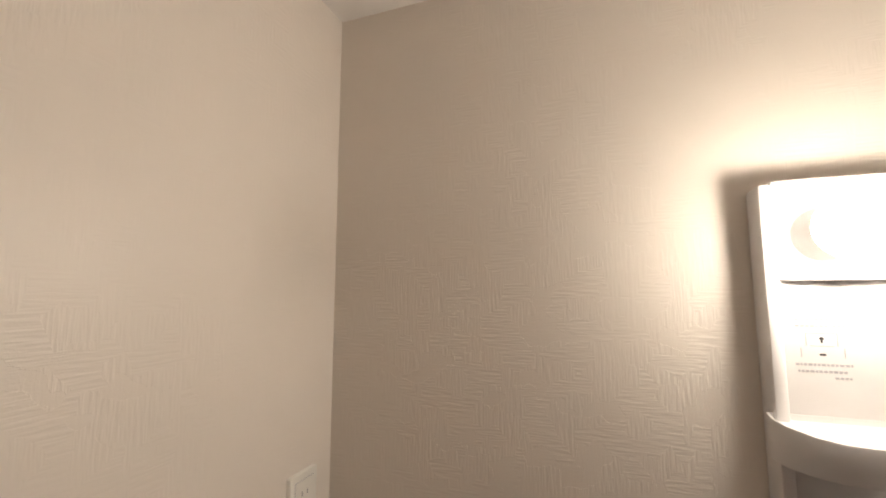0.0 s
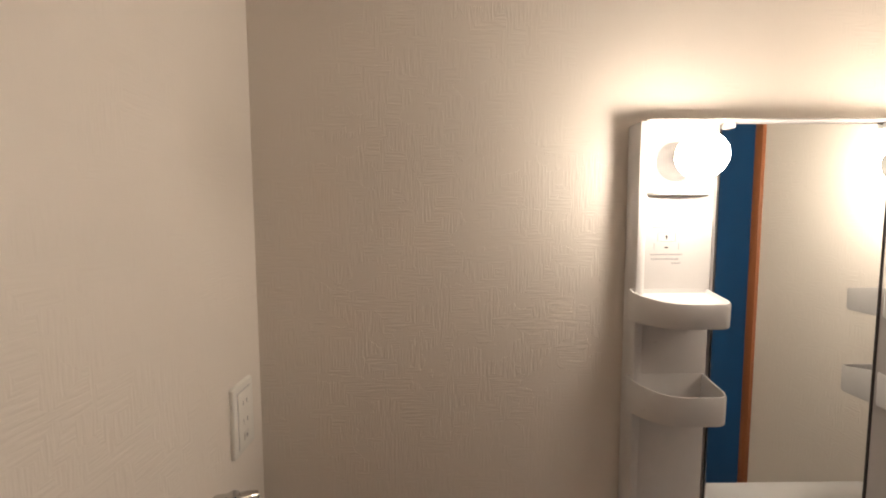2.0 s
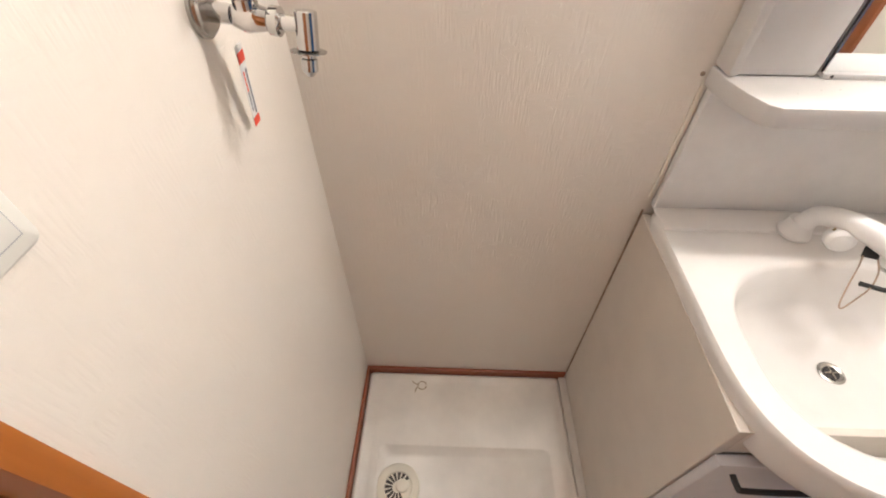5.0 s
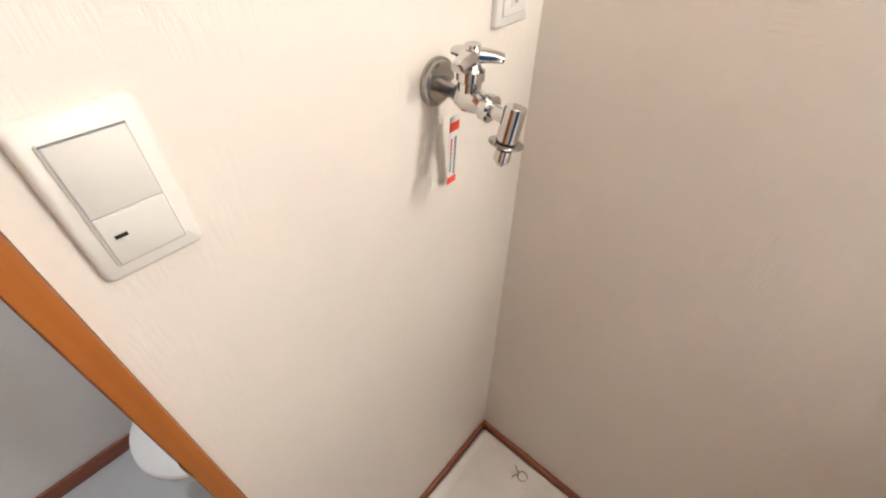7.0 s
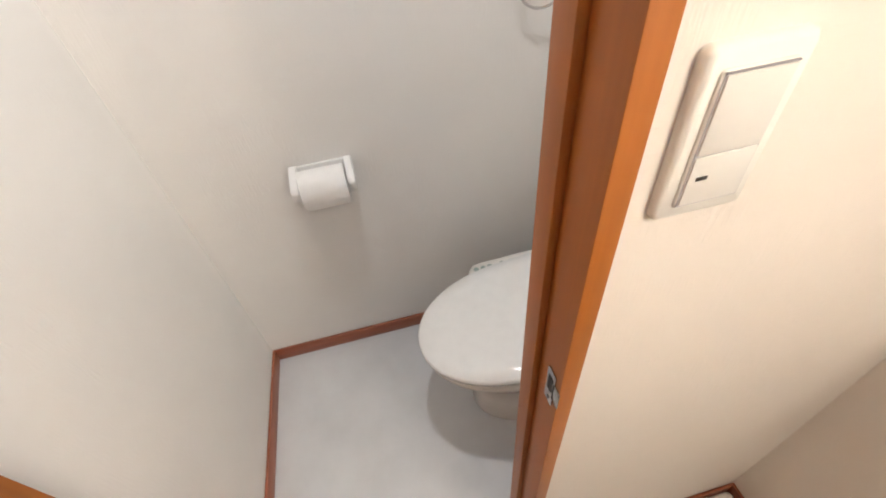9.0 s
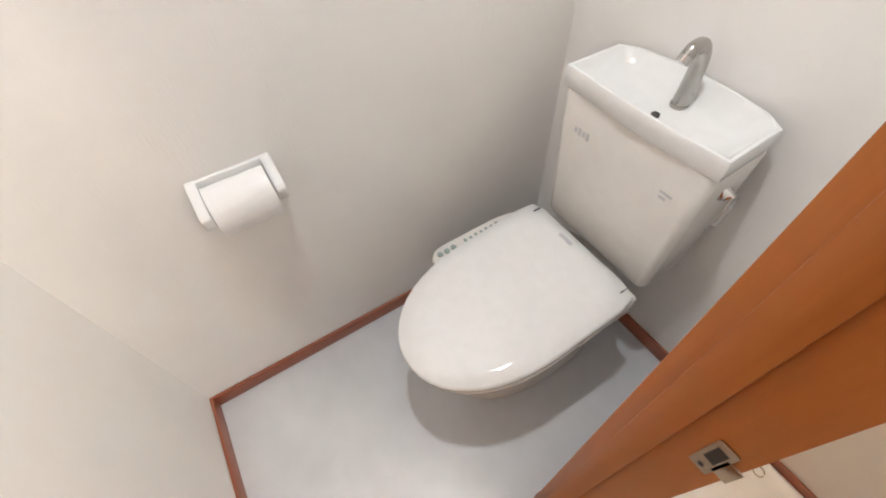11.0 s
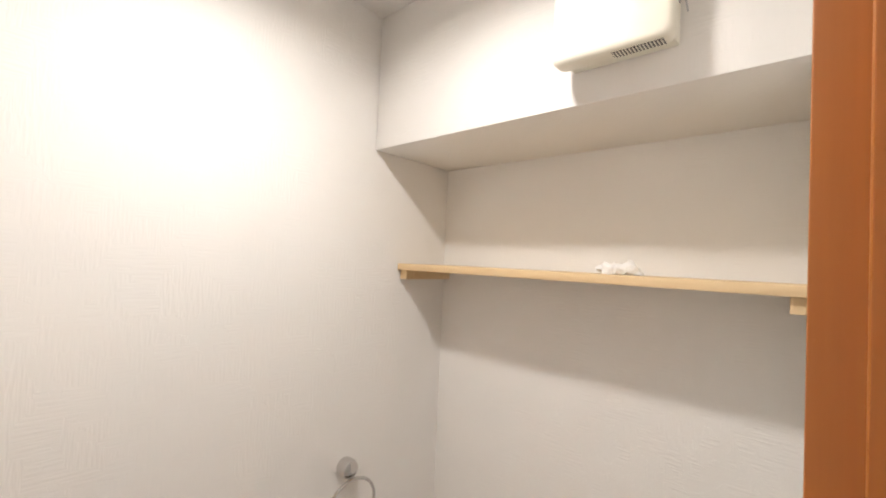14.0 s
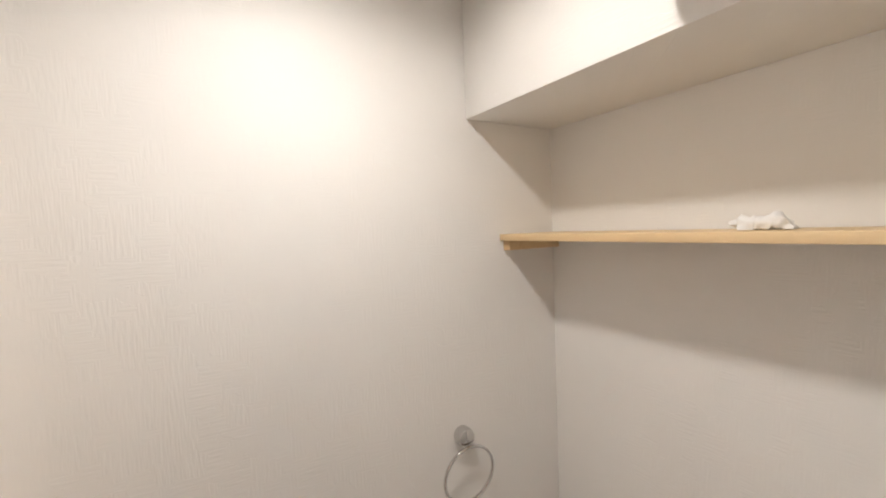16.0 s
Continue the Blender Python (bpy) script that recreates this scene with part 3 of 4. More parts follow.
def basin_tap():
    t = thing("basin_tap", (0.925, -0.084, 0.803), "white plastic shower-head basin tap with a ball chain", "tap")
    turned("base", (0.925, -0.084, 0.803), (0, 0, 1), [(0, 0.029), (0.006, 0.029), (0.010, 0.025), (0.032, 0.0205)], WHITE, t)
    path = spline([(0.925, -0.086, 0.826), (0.926, -0.098, 0.858), (0.936, -0.124, 0.877), (0.956, -0.157, 0.883), (0.982, -0.196, 0.878), (0.998, -0.218, 0.869)], 8)
    tube("neck", path, lambda u: 0.0165 + 0.0045 * u, WHITE, t, 20)
    turned("spray_head", (0.991, -0.207, 0.874), (0.16, -0.24, -1.0), [(0, 0.0195), (0.012, 0.0215), (0.020, 0.0215), (0.022, 0.0205)], WHITE, t)
    turned("spray_face", (0.9945, -0.2122, 0.8525), (0.16, -0.24, -1.0), [(0, 0.0200), (0.007, 0.0195), (0.009, 0.0165)], STEEL, t)
    # mixing knob under the neck, with its dark indicator
    turned("knob", (0.944, -0.138, 0.852), (-0.35, -0.85, 0.1), [(0, 0.010), (0.002, 0.020), (0.010, 0.0225), (0.022, 0.0215), (0.028, 0.016), (0.030, 0.006)], WHITE, t)
    turned("indicator", (0.927, -0.143, 0.866), (-0.2, -0.8, 0.4), [(0, 0.0045), (0.004, 0.004), (0.005, 0.002)], BRASSY, t, 14)
    loft("chain_mount", [[(0.954, -0.180, 0.866), (0.975, -0.188, 0.866), (0.966, -0.176, 0.869)], [(0.950, -0.190, 0.852), (0.974, -0.198, 0.852), (0.968, -0.184, 0.853)]], BLACK, t)
    chain = spline([(0.953, -0.190, 0.854), (0.944, -0.205, 0.842), (0.925, -0.229, 0.825), (0.902, -0.258, 0.811), (0.902, -0.266, 0.808), (0.922, -0.256, 0.815), (0.952, -0.238, 0.828), (0.968, -0.218, 0.842), (0.973, -0.198, 0.853)], 8)
    tube("chain", chain, 0.0014, CAULK, t, 8)
    tube("plug_bar", [(0.940, -0.230, 0.829), (0.957, -0.236, 0.828), (0.975, -0.242, 0.827)], 0.0042, BLACK, t, 10)
basin_tap()

def small_outlet():
    t = thing("basin_outlet", (1.15, -0.021, 0.93), "small grey power socket on the splash back", "socket")
    box("plate", (1.165, -0.027, 0.850), (1.232, -0.0203, 0.905), KEYWHITE, t, bevel=0.002)
    box("face", (1.178, -0.0295, 0.863), (1.219, -0.0272, 0.893), PALEPRINT, t, bevel=0.001)
small_outlet()

# sealant line and screw where the splash back meets the paper
tube("seam_strip", [(0.6700, -0.003, 0.78), (0.6700, -0.003, 0.62), (0.6700, -0.003, 0.06)], 0.0025, CAULK, None, 8)
setting(bpy.data.objects["seam_strip"], "brown stained sealant line beside the basin unit", "trim")
box("joint_cover", (0.6690, -0.0035, 0.815), (0.6775, -0.0005, 1.056), CREAM, None, bevel=0.001)
setting(bpy.data.objects["joint_cover"], "yellowed plastic joint strip on the wall", "trim")
sc = thing("wall_screw", (0.6645, -0.001, 1.069), "small rusty screw in the wallpaper", "screw")
turned("screw_head", (0.6645, -0.0005, 1.069), (0, -1, 0), [(0, 0.004), (0.0015, 0.0035), (0.002, 0.001)], CAULK, sc, 12)


# ---- on the west wall ----
def light_switch():
    y, z = -0.536, 1.229
    t = thing("light_switch", (0, y, z), "white two-key light switch plate with a small dark lamp", "light switch")
    plate_x("plate", 0.0003, 0.0085, y, z, 0.0355, 0.060, 0.007, SWITCHWHITE, t, 0.0035)
    plate_x("bezel", 0.0086, 0.0105, y, z, 0.0245, 0.0475, 0.003, SWITCHWHITE, t, 0.001)
    box("gap_line", (0.0086, y - 0.0230, z - 0.0460), (0.0112, y + 0.0230, z + 0.0460), PALEPRINT, t)
    box("top_gap", (0.0086, y - 0.0230, z + 0.0452), (0.0118, y + 0.0230, z + 0.0462), GREYPRINT, t)
    box("key", (0.0086, y - 0.0222, z - 0.0060), (0.0125, y + 0.0222, z + 0.0450), KEYWHITE, t, bevel=0.0012)
    box("key", (0.0086, y - 0.0222, z - 0.0450), (0.0123, y + 0.0222, z - 0.0068), KEYWHITE, t, bevel=0.0012)
    box("pilot", (0.0120, y - 0.0165, z - 0.0250), (0.0128, y - 0.0085, z - 0.0222), BLACK, t)
light_switch()

def wall_outlet():
    y, z = -0.082, 1.306
    t = thing("wall_outlet", (0, y, z), "white double power socket plate with earth terminal", "socket")
    plate_x("plate", 0.0003, 0.0075, y, z, 0.035, 0.059, 0.004, SWITCHWHITE, t, 0.0025)
    box("gap_line", (0.0074, y - 0.0232, z - 0.0472), (0.0080, y + 0.0232, z + 0.0472), PALEPRINT, t)
    box("face", (0.0074, y - 0.0225, z - 0.0465), (0.0092, y + 0.0225, z + 0.0465), SWITCHWHITE, t, bevel=0.001)
    for zz in (z + 0.026, z - 0.006):
        for yy in (-0.0065, 0.0065):
            box("slot", (0.0090, y + yy - 0.0009, zz - 0.0038), (0.0094, y + yy + 0.0009, zz + 0.0038), GREYPRINT, t)
    box("earth_cover", (0.0092, y - 0.008, z - 0.038), (0.0105, y + 0.008, z - 0.024), KEYWHITE, t, bevel=0.0006)
    box("slot", (0.0103, y - 0.002, z - 0.034), (0.0107, y + 0.003, z - 0.029), GREYPRINT, t)
wall_outlet()

def washer_tap():
    y, z = -0.215, 1.213
    t = thing("washing_machine_tap", (0, y, z), "chrome washing machine tap with cross handle and hose nipple", "tap")
    turned("flange", (0.0002, y, z), (1, 0, 0), [(0, 0.0270), (0.0035, 0.0270), (0.0045, 0.0245), (0.0075, 0.0235), (0.0095, 0.0205), (0.0105, 0.012)], STEEL, t, 40, 20)
    axis = Vector((1, -0.06, -0.10)).normalized()
    b = Vector((0.006, y, z))
    turned("inlet", b, axis, [(0, 0.0100), (0.030, 0.0100), (0.034, 0.0125)], CHROME, t, 24)
    c = b + axis * 0.044
    turned("body", b + axis * 0.026, axis, [(0, 0.009), (0.006, 0.0125), (0.018, 0.0155), (0.032, 0.0125), (0.040, 0.0105)], CHROME, t, 28, 60)
    turned("bonnet", c, (0.05, 0, 1), [(0, 0.0125), (0.018, 0.0125), (0.020, 0.0150), (0.030, 0.0150), (0.032, 0.012), (0.038, 0.0080), (0.046, 0.0070)], CHROME, t, 6 * 4, 30)
    top = c + Vector((0.0023, 0, 0.043))
    for k in range(3):
        a = math.tau * k / 3 + 0.72
        d = Vector((math.cos(a), math.sin(a), 0))
        up = Vector((0, 0, 1))
        tube("handle_arm", spline([top + d * 0.002 + up * 0.001, top + d * 0.012 + up * 0.0005, top + d * 0.023 - up * 0.001, top + d * 0.030 - up * 0.0025, top + d * 0.0325 - up * 0.003], 4),
             lambda u: (0.0115 - 0.0045 * min(1, u * 1.3)) * (1 if u < 0.93 else 0.6), CHROME, t, 14, flat=0.72)
    turned("handle_cap", top - Vector((0, 0, 0.005)), (0, 0, 1), [(0, 0.012), (0.010, 0.0115), (0.0135, 0.0085), (0.0165, 0.0082), (0.0170, 0.0075)], CHROME, t, 24)
    e = b + axis * 0.066
    turned("union_nut", e, axis, [(0, 0.0125), (0.002, 0.0145), (0.011, 0.0145), (0.013, 0.0115)], CHROME, t, 18, 25)
    f = e + axis * 0.012
    turned("outlet_pipe", f, axis, [(0, 0.0078), (0.022, 0.0078)], CHROME, t, 20)
    g = f + axis * 0.026
    down = Vector((-0.08, -0.18, -1)).normalized()
    turned("elbow", g - down * 0.014, down, [(0, 0.0105), (0.001, 0.0115), (0.036, 0.0115), (0.037, 0.0100)], CHROME, t, 28)
    h = g + down * 0.023
    turned("collar", h, down, [(0, 0.0075), (0.0012, 0.0190), (0.0024, 0.0190), (0.0036, 0.0075)], STEEL, t, 28)
    turned("nipple", h + down * 0.003, down, [(0, 0.0070), (0.005, 0.0065), (0.006, 0.0088), (0.018, 0.0088), (0.020, 0.0070), (0.024, 0.0035)], CHROME, t, 24)
    return b
washer_tap()

def tap_label():
    t = thing("tap_label", (0.02, -0.208, 1.08), "white paper tag with red ends hanging under the tap", "label")
    n = 12
    def strip(name, u0, u1, w0, w1, lift, mat):
        bm = bmesh.new()
        rows = []
        for i in range(n + 1):
            u = u0 + (u1 - u0) * i / n
            zz = 1.189 - 0.111 * u
            x = 0.025 - 0.012 * u + lift
            rows.append([bm.verts.new((x, -0.210 + w + 0.008 * u, zz)) for w in (w0, w1)])
        for a, b in zip(rows, rows[1:]):
            bm.faces.new((a[0], a[1], b[1], b[0]))
        r = bmesh.ops.extrude_face_region(bm, geom=list(bm.faces))
        for v in r["geom"]:
            if isinstance(v, bmesh.types.BMVert):
                v.co.x += 0.0004
        return finish(bm, name, mat, t)
    strip("tag", 0.10, 1.0, -0.0085, 0.0085, 0, LABEL)
    strip("red_band", 0.17, 0.28, -0.0086, 0.0086, 0.0006, RED)
    strip("red_band", 0.90, 1.0, -0.0086, 0.0086, 0.0006, RED)
    for k in range(9):
        u = 0.36 + k * 0.058
        strip("word", u, u + 0.050, 0.0018, 0.0056, 0.0006, GREYPRINT)
        if k < 8:
            strip("word", u + 0.01, u + 0.056, -0.0052, -0.0024, 0.0006, RED if k < 4 else GREYPRINT)
tap_label()


# ---- toilet room ----
TX = -0.452

def toilet():
    t = thing("toilet", (TX, -0.40, 0), "white ceramic toilet with closed bidet lid and hand-wash tank", "toilet")
    N = 48
    def egg(rx, yb, yf, z0, z1, nb=3.2, k=1.0):
        """Ring with a squarish back and a round front; z runs from z0 at the front to z1 at the back."""
        r = []
        ym = yb + (yf - yb) * 0.45
        for i in range(N):
            a = i * math.tau / N
            c, s = math.cos(a), math.sin(a)
            n = nb if s > 0 else 2.15
            q = (abs(c) ** n + abs(s) ** n) ** (-1 / n)
            y = ym + s * q * ((yb - ym) if s > 0 else (ym - yf)) * k
            u = (y - yf) / (yb - yf)
            r.append((TX + c * q * rx * k, y, z0 + (z1 - z0) * u))
        return r
    loft("bowl", [egg(0.128, -0.12, -0.600, 0.0005, 0.0005), egg(0.130, -0.12, -0.604, 0.02, 0.02), egg(0.124, -0.12, -0.596, 0.10, 0.10), egg(0.134, -0.12, -0.625, 0.20, 0.20),
                  egg(0.162, -0.12, -0.686, 0.29, 0.29), egg(0.180, -0.12, -0.722, 0.335, 0.335), egg(0.182, -0.12, -0.726, 0.358, 0.358), egg(0.172, -0.12, -0.715, 0.365, 0.365)],
         TANKCER, t, sharp=60)
    loft("seat", [egg(0.183, -0.24, -0.728, 0.366, 0.366), egg(0.190, -0.24, -0.735, 0.372, 0.374), egg(0.190, -0.24, -0.735, 0.385, 0.395), egg(0.184, -0.24, -0.729, 0.389, 0.400)], TANKCER, t, sharp=60)
    loft("lid", [egg(0.188, -0.215, -0.737, 0.3905, 0.440, 14), egg(0.194, -0.213, -0.744, 0.394, 0.446, 14), egg(0.194, -0.213, -0.744, 0.402, 0.462, 14),
                 egg(0.189, -0.217, -0.739, 0.409, 0.470, 14), egg(0.150, -0.25, -0.700, 0.4115, 0.472, 5), egg(0.05, -0.38, -0.56, 0.430, 0.452, 3)], CERAMIC, t, sharp=70)
    box("washer_body", (TX - 0.185, -0.300, 0.367), (TX + 0.185, -0.195, 0.438), TANKCER, t, bevel=0.010)
    # hinge slots and the maker's plate as a plain bar
    for x in (TX - 0.155, TX + 0.160):
        box("hinge_slot", (x - 0.0012, -0.245, 0.464), (x + 0.0012, -0.222, 0.4745), GREYPRINT, t)
    box("name_bar", (TX - 0.055, -0.247, 0.4705), (TX - 0.010, -0.236, 0.4730), PALEPRINT, t)
    # control arm with its keys
    o = [(-0.650, -0.222), (-0.665, -0.230), (-0.680, -0.262), (-0.690, -0.320), (-0.692, -0.500), (-0.688, -0.525), (-0.670, -0.540), (-0.640, -0.545), (-0.625, -0.500), (-0.62, -0.225)]
    def arm(k, z):
        return [(-0.658 + (a + 0.658) * k, -0.40 + (b + 0.40) * k, z + 0.03 * (b + 0.54)) for a, b in o]
    loft("control_arm", [arm(0.94, 0.372), arm(1.0, 0.380), arm(1.0, 0.398), arm(0.97, 0.404)], TANKCER, t, sharp=60)
    for k in range(3):
        yy = -0.515 + k * 0.022
        turned("key", (-0.668, yy, 0.4035 + 0.03 * (yy + 0.54)), (0, 0, 1), [(0, 0.009), (0.002, 0.0085), (0.0024, 0.007)], GREENPRINT, t, 14)
    boxes("key_print", [((-0.676 + 0.002 * (k % 2), -0.435 + k * 0.018, 0.4070 + 0.00054 * k), (-0.662, -0.426 + k * 0.018, 0.4085 + 0.00054 * k)) for k in range(7)], GREENPRINT, t)
    # tank and hand basin lid
    def tk(hx, yf, yb, z, r=0.02, bulge=0.0):
        cy, hy = (yf + yb) / 2, (yb - yf) / 2
        out = []
        for a, b in rrect(TX, cy, hx, hy, r, 7):
            u = (a - TX) / hx
            out.append((a, b - (bulge * (1 - u * u) if b < cy else 0), z))
        return out
    loft("tank", [tk(0.168, -0.172, -0.035, 0.432), tk(0.173, -0.176, -0.033, 0.445), tk(0.188, -0.186, -0.028, 0.808), tk(0.187, -0.185, -0.03, 0.8115)], TANKCER, t, sharp=60)
    def lidring(hx, yf, yb, z, cut):
        q = [(-hx, yf), (-hx * 0.5, yf - 0.006), (0, yf - 0.008), (hx * 0.5, yf - 0.006), (hx, yf), (hx - 0.004, yb - cut), (hx * 0.78, yb - cut * 0.35), (hx * 0.4, yb), (0, yb + 0.004),
             (-hx * 0.4, yb), (-hx * 0.78, yb - cut * 0.35), (-hx + 0.004, yb - cut)]
        return [(TX + a, b, z) for a, b in q]
    loft("hand_basin", [lidring(0.189, -0.183, -0.030, 0.812, 0.03), lidring(0.191, -0.186, -0.026, 0.816, 0.03), lidring(0.193, -0.190, -0.005, 0.853, 0.035), lidring(0.190, -0.187, -0.007, 0.860, 0.035),
                        lidring(0.184, -0.181, -0.012, 0.860, 0.035), lidring(0.178, -0.175, -0.017, 0.850, 0.035), lidring(0.155, -0.155, -0.042, 0.822, 0.03), lidring(0.10, -0.13, -0.08, 0.8165, 0.01)], CERAMIC, t, sharp=50)
    turned("drain_hole", (TX + 0.002, -0.124, 0.8130), (0, 0, 1), [(0, 0.009), (0.0080, 0.0085)], DARK, t, 14)
    # spout
    sx = TX + 0.006
    turned("spout_base", (sx, -0.060, 0.815), (0, 0, 1), [(0, 0.019), (0.008, 0.018)], STEEL, t)
    tube("spout", spline([(sx, -0.060, 0.815), (sx, -0.054, 0.870), (sx, -0.057, 0.915), (sx, -0.072, 0.942), (sx, -0.096, 0.944), (sx, -0.112, 0.928)], 8),
         lambda u: 0.017 - 0.005 * u, STEEL, t, 18)
    turned("spout_tip", (sx, -0.108, 0.934), (0, -0.55, -0.8), [(0, 0.0125), (0.012, 0.0125), (0.014, 0.009)], CHROME, t, 20)
    # lever
    lx = TX + 0.184
    turned("lever_rose", (lx - 0.003, -0.112, 0.745), (1, 0, 0), [(0, 0.016), (0.008, 0.016), (0.014, 0.012), (0.026, 0.011)], CHROME, t, 24)
    tube("lever", spline([(lx + 0.022, -0.112, 0.750), (lx + 0.025, -0.120, 0.722), (lx + 0.024, -0.128, 0.690)], 6), 0.0125, CHROME, t, 14, flat=0.55)
    # printed marks on the tank, as plain bars
    def mark(name, u0, u1, z0, z1):
        box(name, (TX + u0, -0.1842, z0), (TX + u1, -0.1805, z1), PALEPRINT, t)
    for k in range(4):
        mark("maker_mark", -0.135 + 0.012 * k, -0.127 + 0.012 * k, 0.722 - 0.003 * (k % 2), 0.736 + 0.003 * (k % 2))
    mark("maker_mark", 0.105, 0.135, 0.725, 0.731)
    mark("maker_mark", 0.108, 0.124, 0.712, 0.718)
toilet()

def supply_pipe():
    t = thing("water_supply", (-0.70, -0.03, 0.3), "chrome stop valve and pipe beside the tank", "stop valve")
    turned("wall_rose", (-0.705, -0.0005, 0.300), (0, -1, 0), [(0, 0.024), (0.004, 0.024), (0.007, 0.016)], CHROME, t)
    turned("valve", (-0.705, -0.005, 0.300), (0, -1, 0), [(0, 0.009), (0.03, 0.009), (0.032, 0.013), (0.05, 0.013), (0.052, 0.008)], CHROME, t)
    tube("pipe", spline([(-0.705, -0.045, 0.305), (-0.705, -0.05, 0.40), (-0.700, -0.06, 0.56), (-0.675, -0.08, 0.62), (-0.635, -0.10, 0.63)], 8), 0.006, CHROME, t)
    turned("pipe_nut", (-0.648, -0.100, 0.63), (1, 0.02, 0), [(0, 0.012), (0.016, 0.012)], CHROME, t, 6)
supply_pipe()

def paper_holder():
    y0, y1, zt = -0.972, -0.806, 0.800
    t = thing("toilet_paper_holder", (WT, (y0 + y1) / 2, zt), "white plastic paper holder with a full roll", "paper holder")
    box("back_plate", (WT + 0.0003, y0 + 0.004, zt - 0.085), (WT + 0.010, y1 - 0.004, zt - 0.002), WHITE, t, bevel=0.003)
    for a, b in ((y0, y0 + 0.021), (y1 - 0.021, y1)):
        o = [(0.0005, zt - 0.080), (0.0005, zt), (0.020, zt + 0.001), (0.084, zt - 0.020), (0.092, zt - 0.030), (0.088, zt - 0.056), (0.066, zt - 0.070)]
        loft("arm", [[(WT + u, a, z) for u, z in o], [(WT + u, b, z) for u, z in o]], WHITE, t, bevel=0.004)
    n = 16
    bm = bmesh.new()
    rows = []
    for i in range(n + 1):
        a = radians(100 - 132 * i / n)
        rows.append([bm.verts.new((WT + 0.046 + 0.054 * math.cos(a), yy, zt - 0.052 + 0.054 * math.sin(a))) for yy in (y0 + 0.0235, y1 - 0.0235)])
    for p, q in zip(rows, rows[1:]):
        bm.faces.new((p[0], p[1], q[1], q[0]))
    r = bmesh.ops.extrude_face_region(bm, geom=list(bm.faces))
    for v in r["geom"]:
        if isinstance(v, bmesh.types.BMVert):
            v.co += Vector((0.0022, 0, 0.0012))
    finish(bm, "cover", WHITE, t)
    roll = thing("toilet_paper_roll", (WT + 0.05, (y0 + y1) / 2, zt - 0.055), "full white toilet paper roll in its holder", "toilet paper")
    turned("roll", (WT + 0.052, y0 + 0.026, zt - 0.058), (0, 1, 0), [(0, 0.019), (0, 0.046), (0.001, 0.0475), (0.113, 0.0475), (0.114, 0.046), (0.114, 0.019)], TISSUE, roll, 32)
paper_holder()

def towel_ring():
    y, z = -0.296, 1.222
    t = thing("towel_ring", (WT, y, z), "chrome towel ring on a round wall boss", "towel ring")
    turned("boss", (WT + 0.0003, y, z), (1, 0, 0), [(0, 0.019), (0.004, 0.021), (0.018, 0.021), (0.026, 0.018), (0.030, 0.010)], CHROME, t, 32)
    R = 0.062
    cx = WT + 0.030
    pts = [(cx + 0.004 * math.cos(a), y + R * math.sin(a), z - 0.016 - R + R * math.cos(a)) for a in np.linspace(0, math.tau, 64, endpoint=False)]
    tube("ring", pts, 0.0034, CHROME, t, 10, closed=True)
towel_ring()

def wall_shelf():
    zt = 1.658
    t = thing("wall_shelf", (-0.46, -0.08, zt), "pale pine shelf board on wooden cleats", "shelf")
    box("board", (WT + 0.001, -0.170, zt - 0.015), (PART - 0.001, -0.001, zt), PINE, t, bevel=0.0012)
    box("cleat", (WT + 0.001, -0.160, zt - 0.037), (WT + 0.022, -0.001, zt - 0.0153), PINE, t, bevel=0.001)
    box("cleat", (PART - 0.022, -0.160, zt - 0.037), (PART - 0.001, -0.001, zt - 0.0153), PINE, t, bevel=0.001)
    bm = bmesh.new()
    for cx, cy, r in ((-0.350, -0.095, 0.0150), (-0.332, -0.100, 0.0115), (-0.314, -0.095, 0.0145)):
        res = bmesh.ops.create_icosphere(bm, subdivisions=3, radius=r, matrix=Matrix.Translation((cx, cy, zt + r * 0.55)))
        for v in res["verts"]:
            d = v.co - Vector((cx, cy, zt + r * 0.55))
            v.co = Vector((cx, cy, zt + r * 0.55)) + Vector((d.x * 1.25, d.y, d.z * 0.85)) * (1 + 0.75 * noise.noise(v.co * 110))
            v.co.z = max(v.co.z, zt + 0.0005)
    ob = finish(bm, "crumpled_tissue", TISSUE, None, 60)
    tagged(ob, "small crumpled white tissue on the shelf board", "tissue")
wall_shelf()

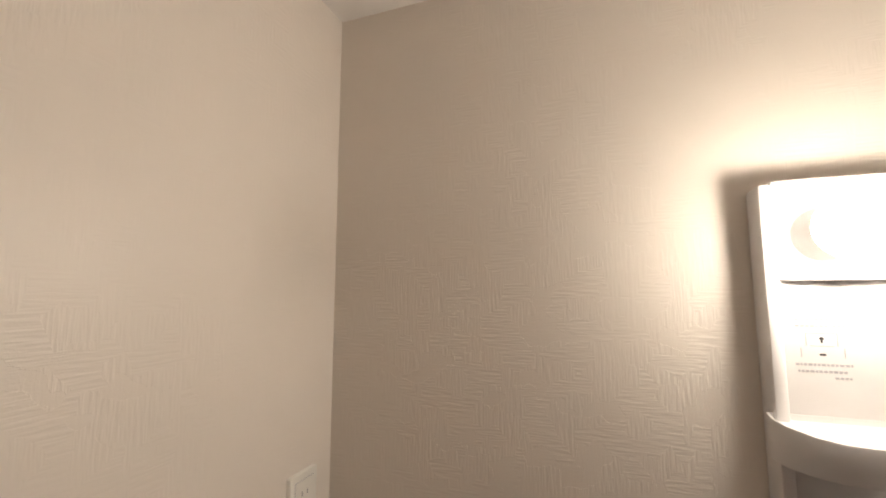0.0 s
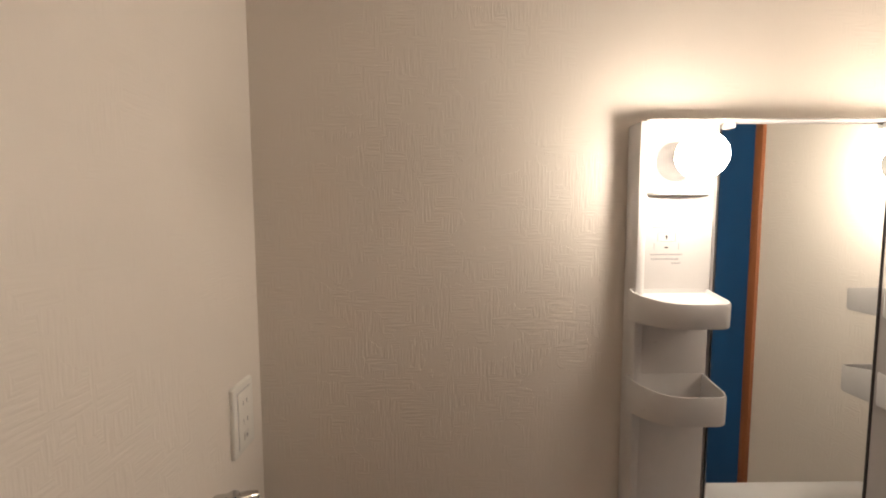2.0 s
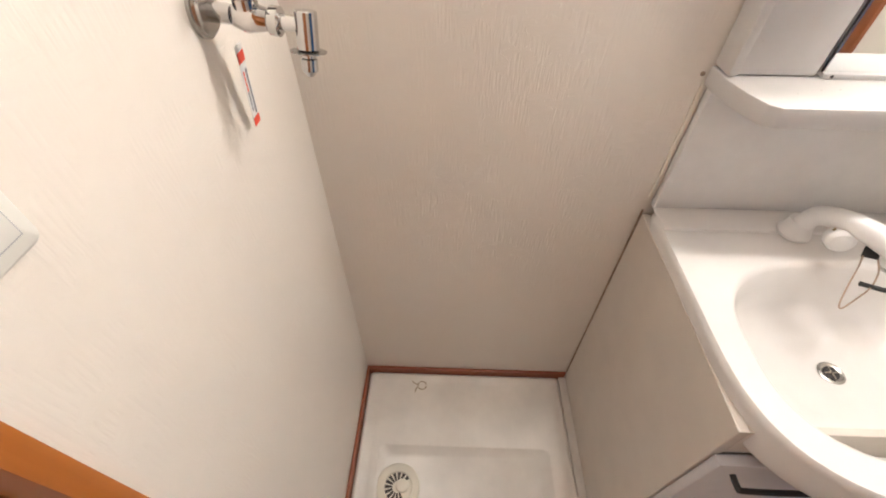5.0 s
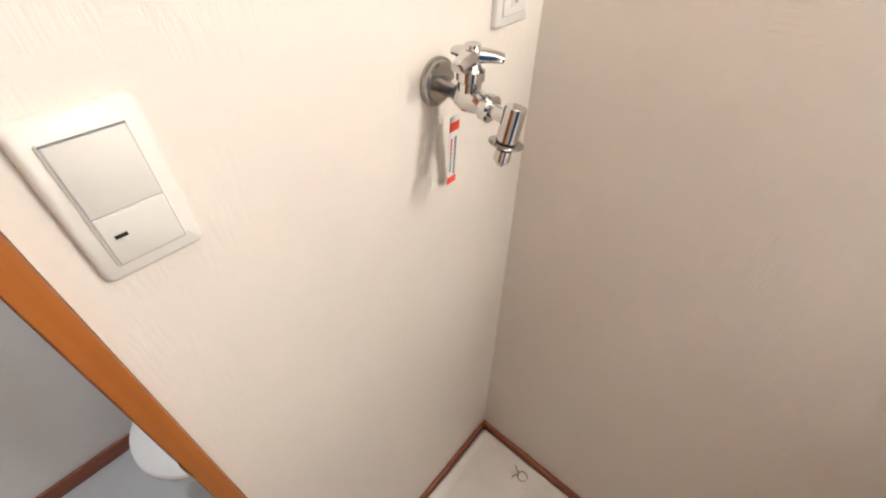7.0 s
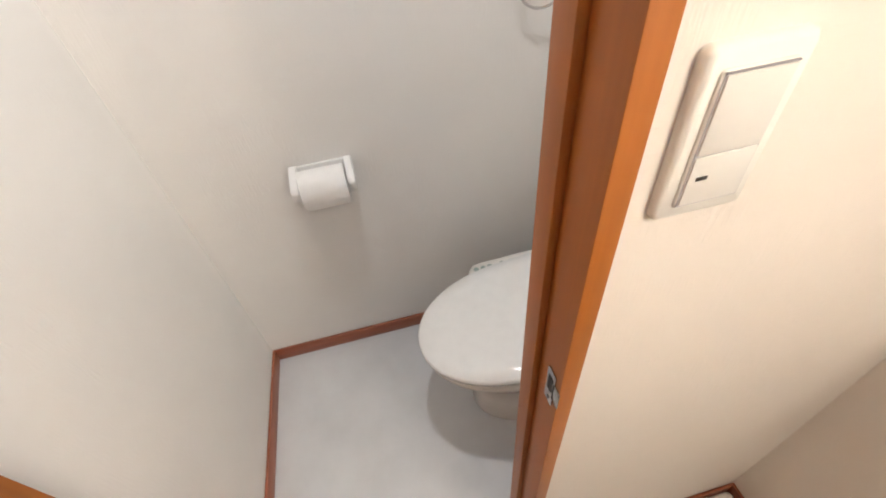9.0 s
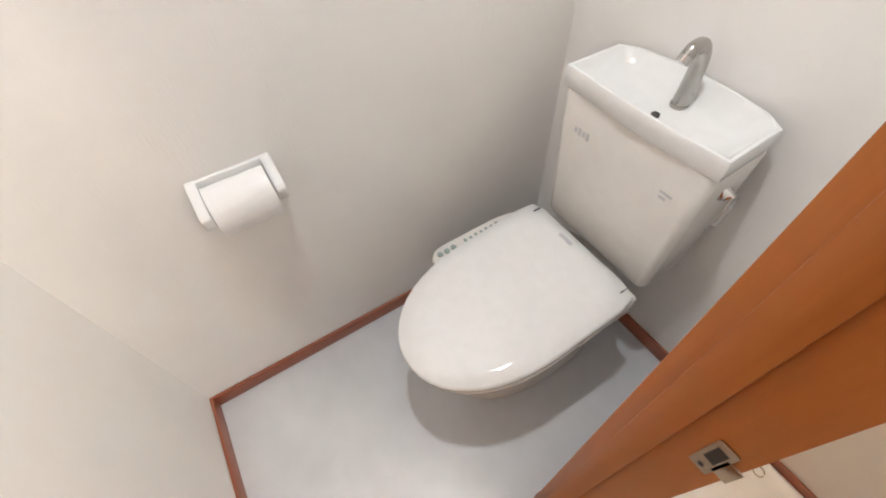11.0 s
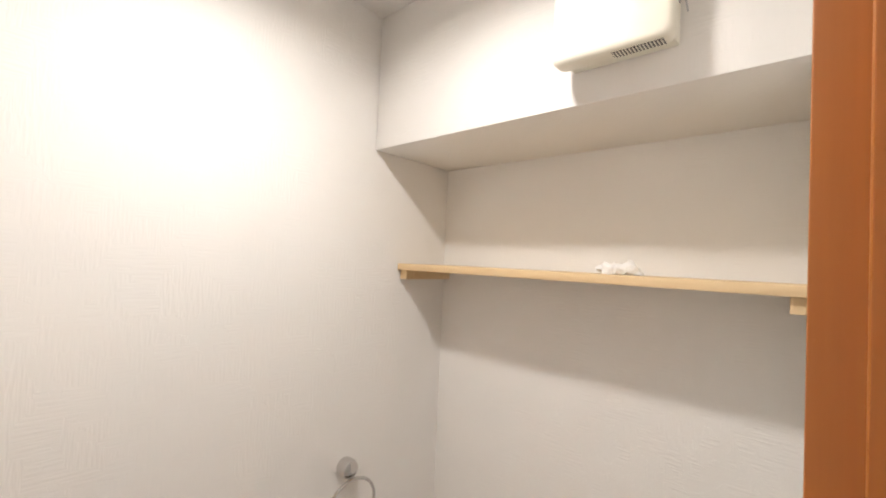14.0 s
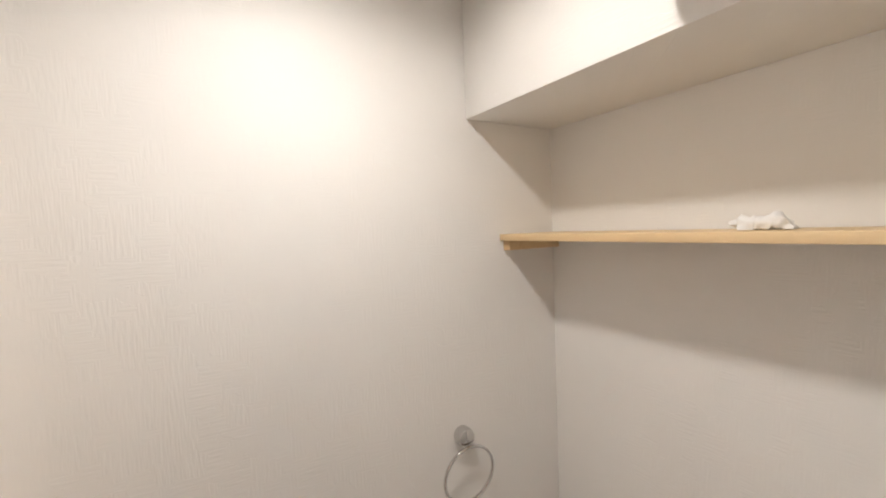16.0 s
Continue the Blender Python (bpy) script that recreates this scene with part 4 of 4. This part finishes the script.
def vent_fan():
    x0, x1, z0, z1, yf = -0.368, -0.210, 1.952, 2.112, -0.312
    t = thing("ventilation_fan", ((x0 + x1) / 2, BEAM_Y, z0), "cream square extractor fan cover on the beam", "extractor fan")
    box("frame", (x0 + 0.010, BEAM_Y - 0.022, z0 + 0.008), (x1 - 0.004, BEAM_Y - 0.0003, z1 - 0.008), CREAM, t, bevel=0.004)
    cx, cz, hx, hz = (x0 + x1) / 2, (z0 + z1) / 2, (x1 - x0) / 2, (z1 - z0) / 2
    def rg(k, y, r=0.012):
        return [(a, y, b) for a, b in rrect(cx, cz, hx - k, hz - k, r, 6)]
    loft("cover", [rg(0.002, BEAM_Y - 0.028), rg(0.0, BEAM_Y - 0.034), rg(0.0, yf + 0.008), rg(0.002, yf + 0.003), rg(0.008, yf, 0.008)], CREAM, t, sharp=70)
    box("grille_slot", (x1 - 0.075, BEAM_Y - 0.050, z0 - 0.0006), (x1 - 0.012, BEAM_Y - 0.034, z0 + 0.002), DARK, t)
    boxes("grille_bar", [((x1 - 0.074 + k * 0.0042, BEAM_Y - 0.050, z0 - 0.0016), (x1 - 0.0725 + k * 0.0042, BEAM_Y - 0.034, z0 - 0.0006)) for k in range(15)], CREAM, t, kind="stuff")
    boxes("side_slit", [((x1 - 0.0004, BEAM_Y - 0.030, z0 + 0.05), (x1 + 0.0006, BEAM_Y - 0.0265, z1 - 0.012))], GREYPRINT, t)
    cord = spline([(x1 - 0.002, BEAM_Y - 0.012, z1 - 0.03), (x1 + 0.006, BEAM_Y - 0.012, z1 - 0.045), (x1 + 0.010, BEAM_Y - 0.012, z1 - 0.065), (x1 + 0.002, BEAM_Y - 0.012, z1 - 0.085), (x1 + 0.006, BEAM_Y - 0.012, z1 - 0.115)], 6)
    tube("cord", cord, 0.0011, PALEPRINT, t, 6)
vent_fan()

def ceiling_lamp():
    t = thing("ceiling_lamp", (LX, LY, CEIL), "round recessed lit downlight in the toilet ceiling", "ceiling lamp")
    turned("can", (LX, LY, CEIL + 0.075), (0, 0, -1), [(0, 0.020), (0.003, 0.0500), (0.073, 0.0510), (0.0755, 0.0640), (0.0785, 0.0630), (0.0790, 0.0500), (0.076, 0.0480), (0.061, 0.0470), (0.060, 0.0010)], WHITE, t, 40)
    turned("diffuser", (LX, LY, CEIL + 0.0145), (0, 0, -1), [(0, 0.0400), (0.002, 0.0395), (0.005, 0.0300), (0.006, 0.0010)], GLOBE_T, t, 40)
ceiling_lamp()
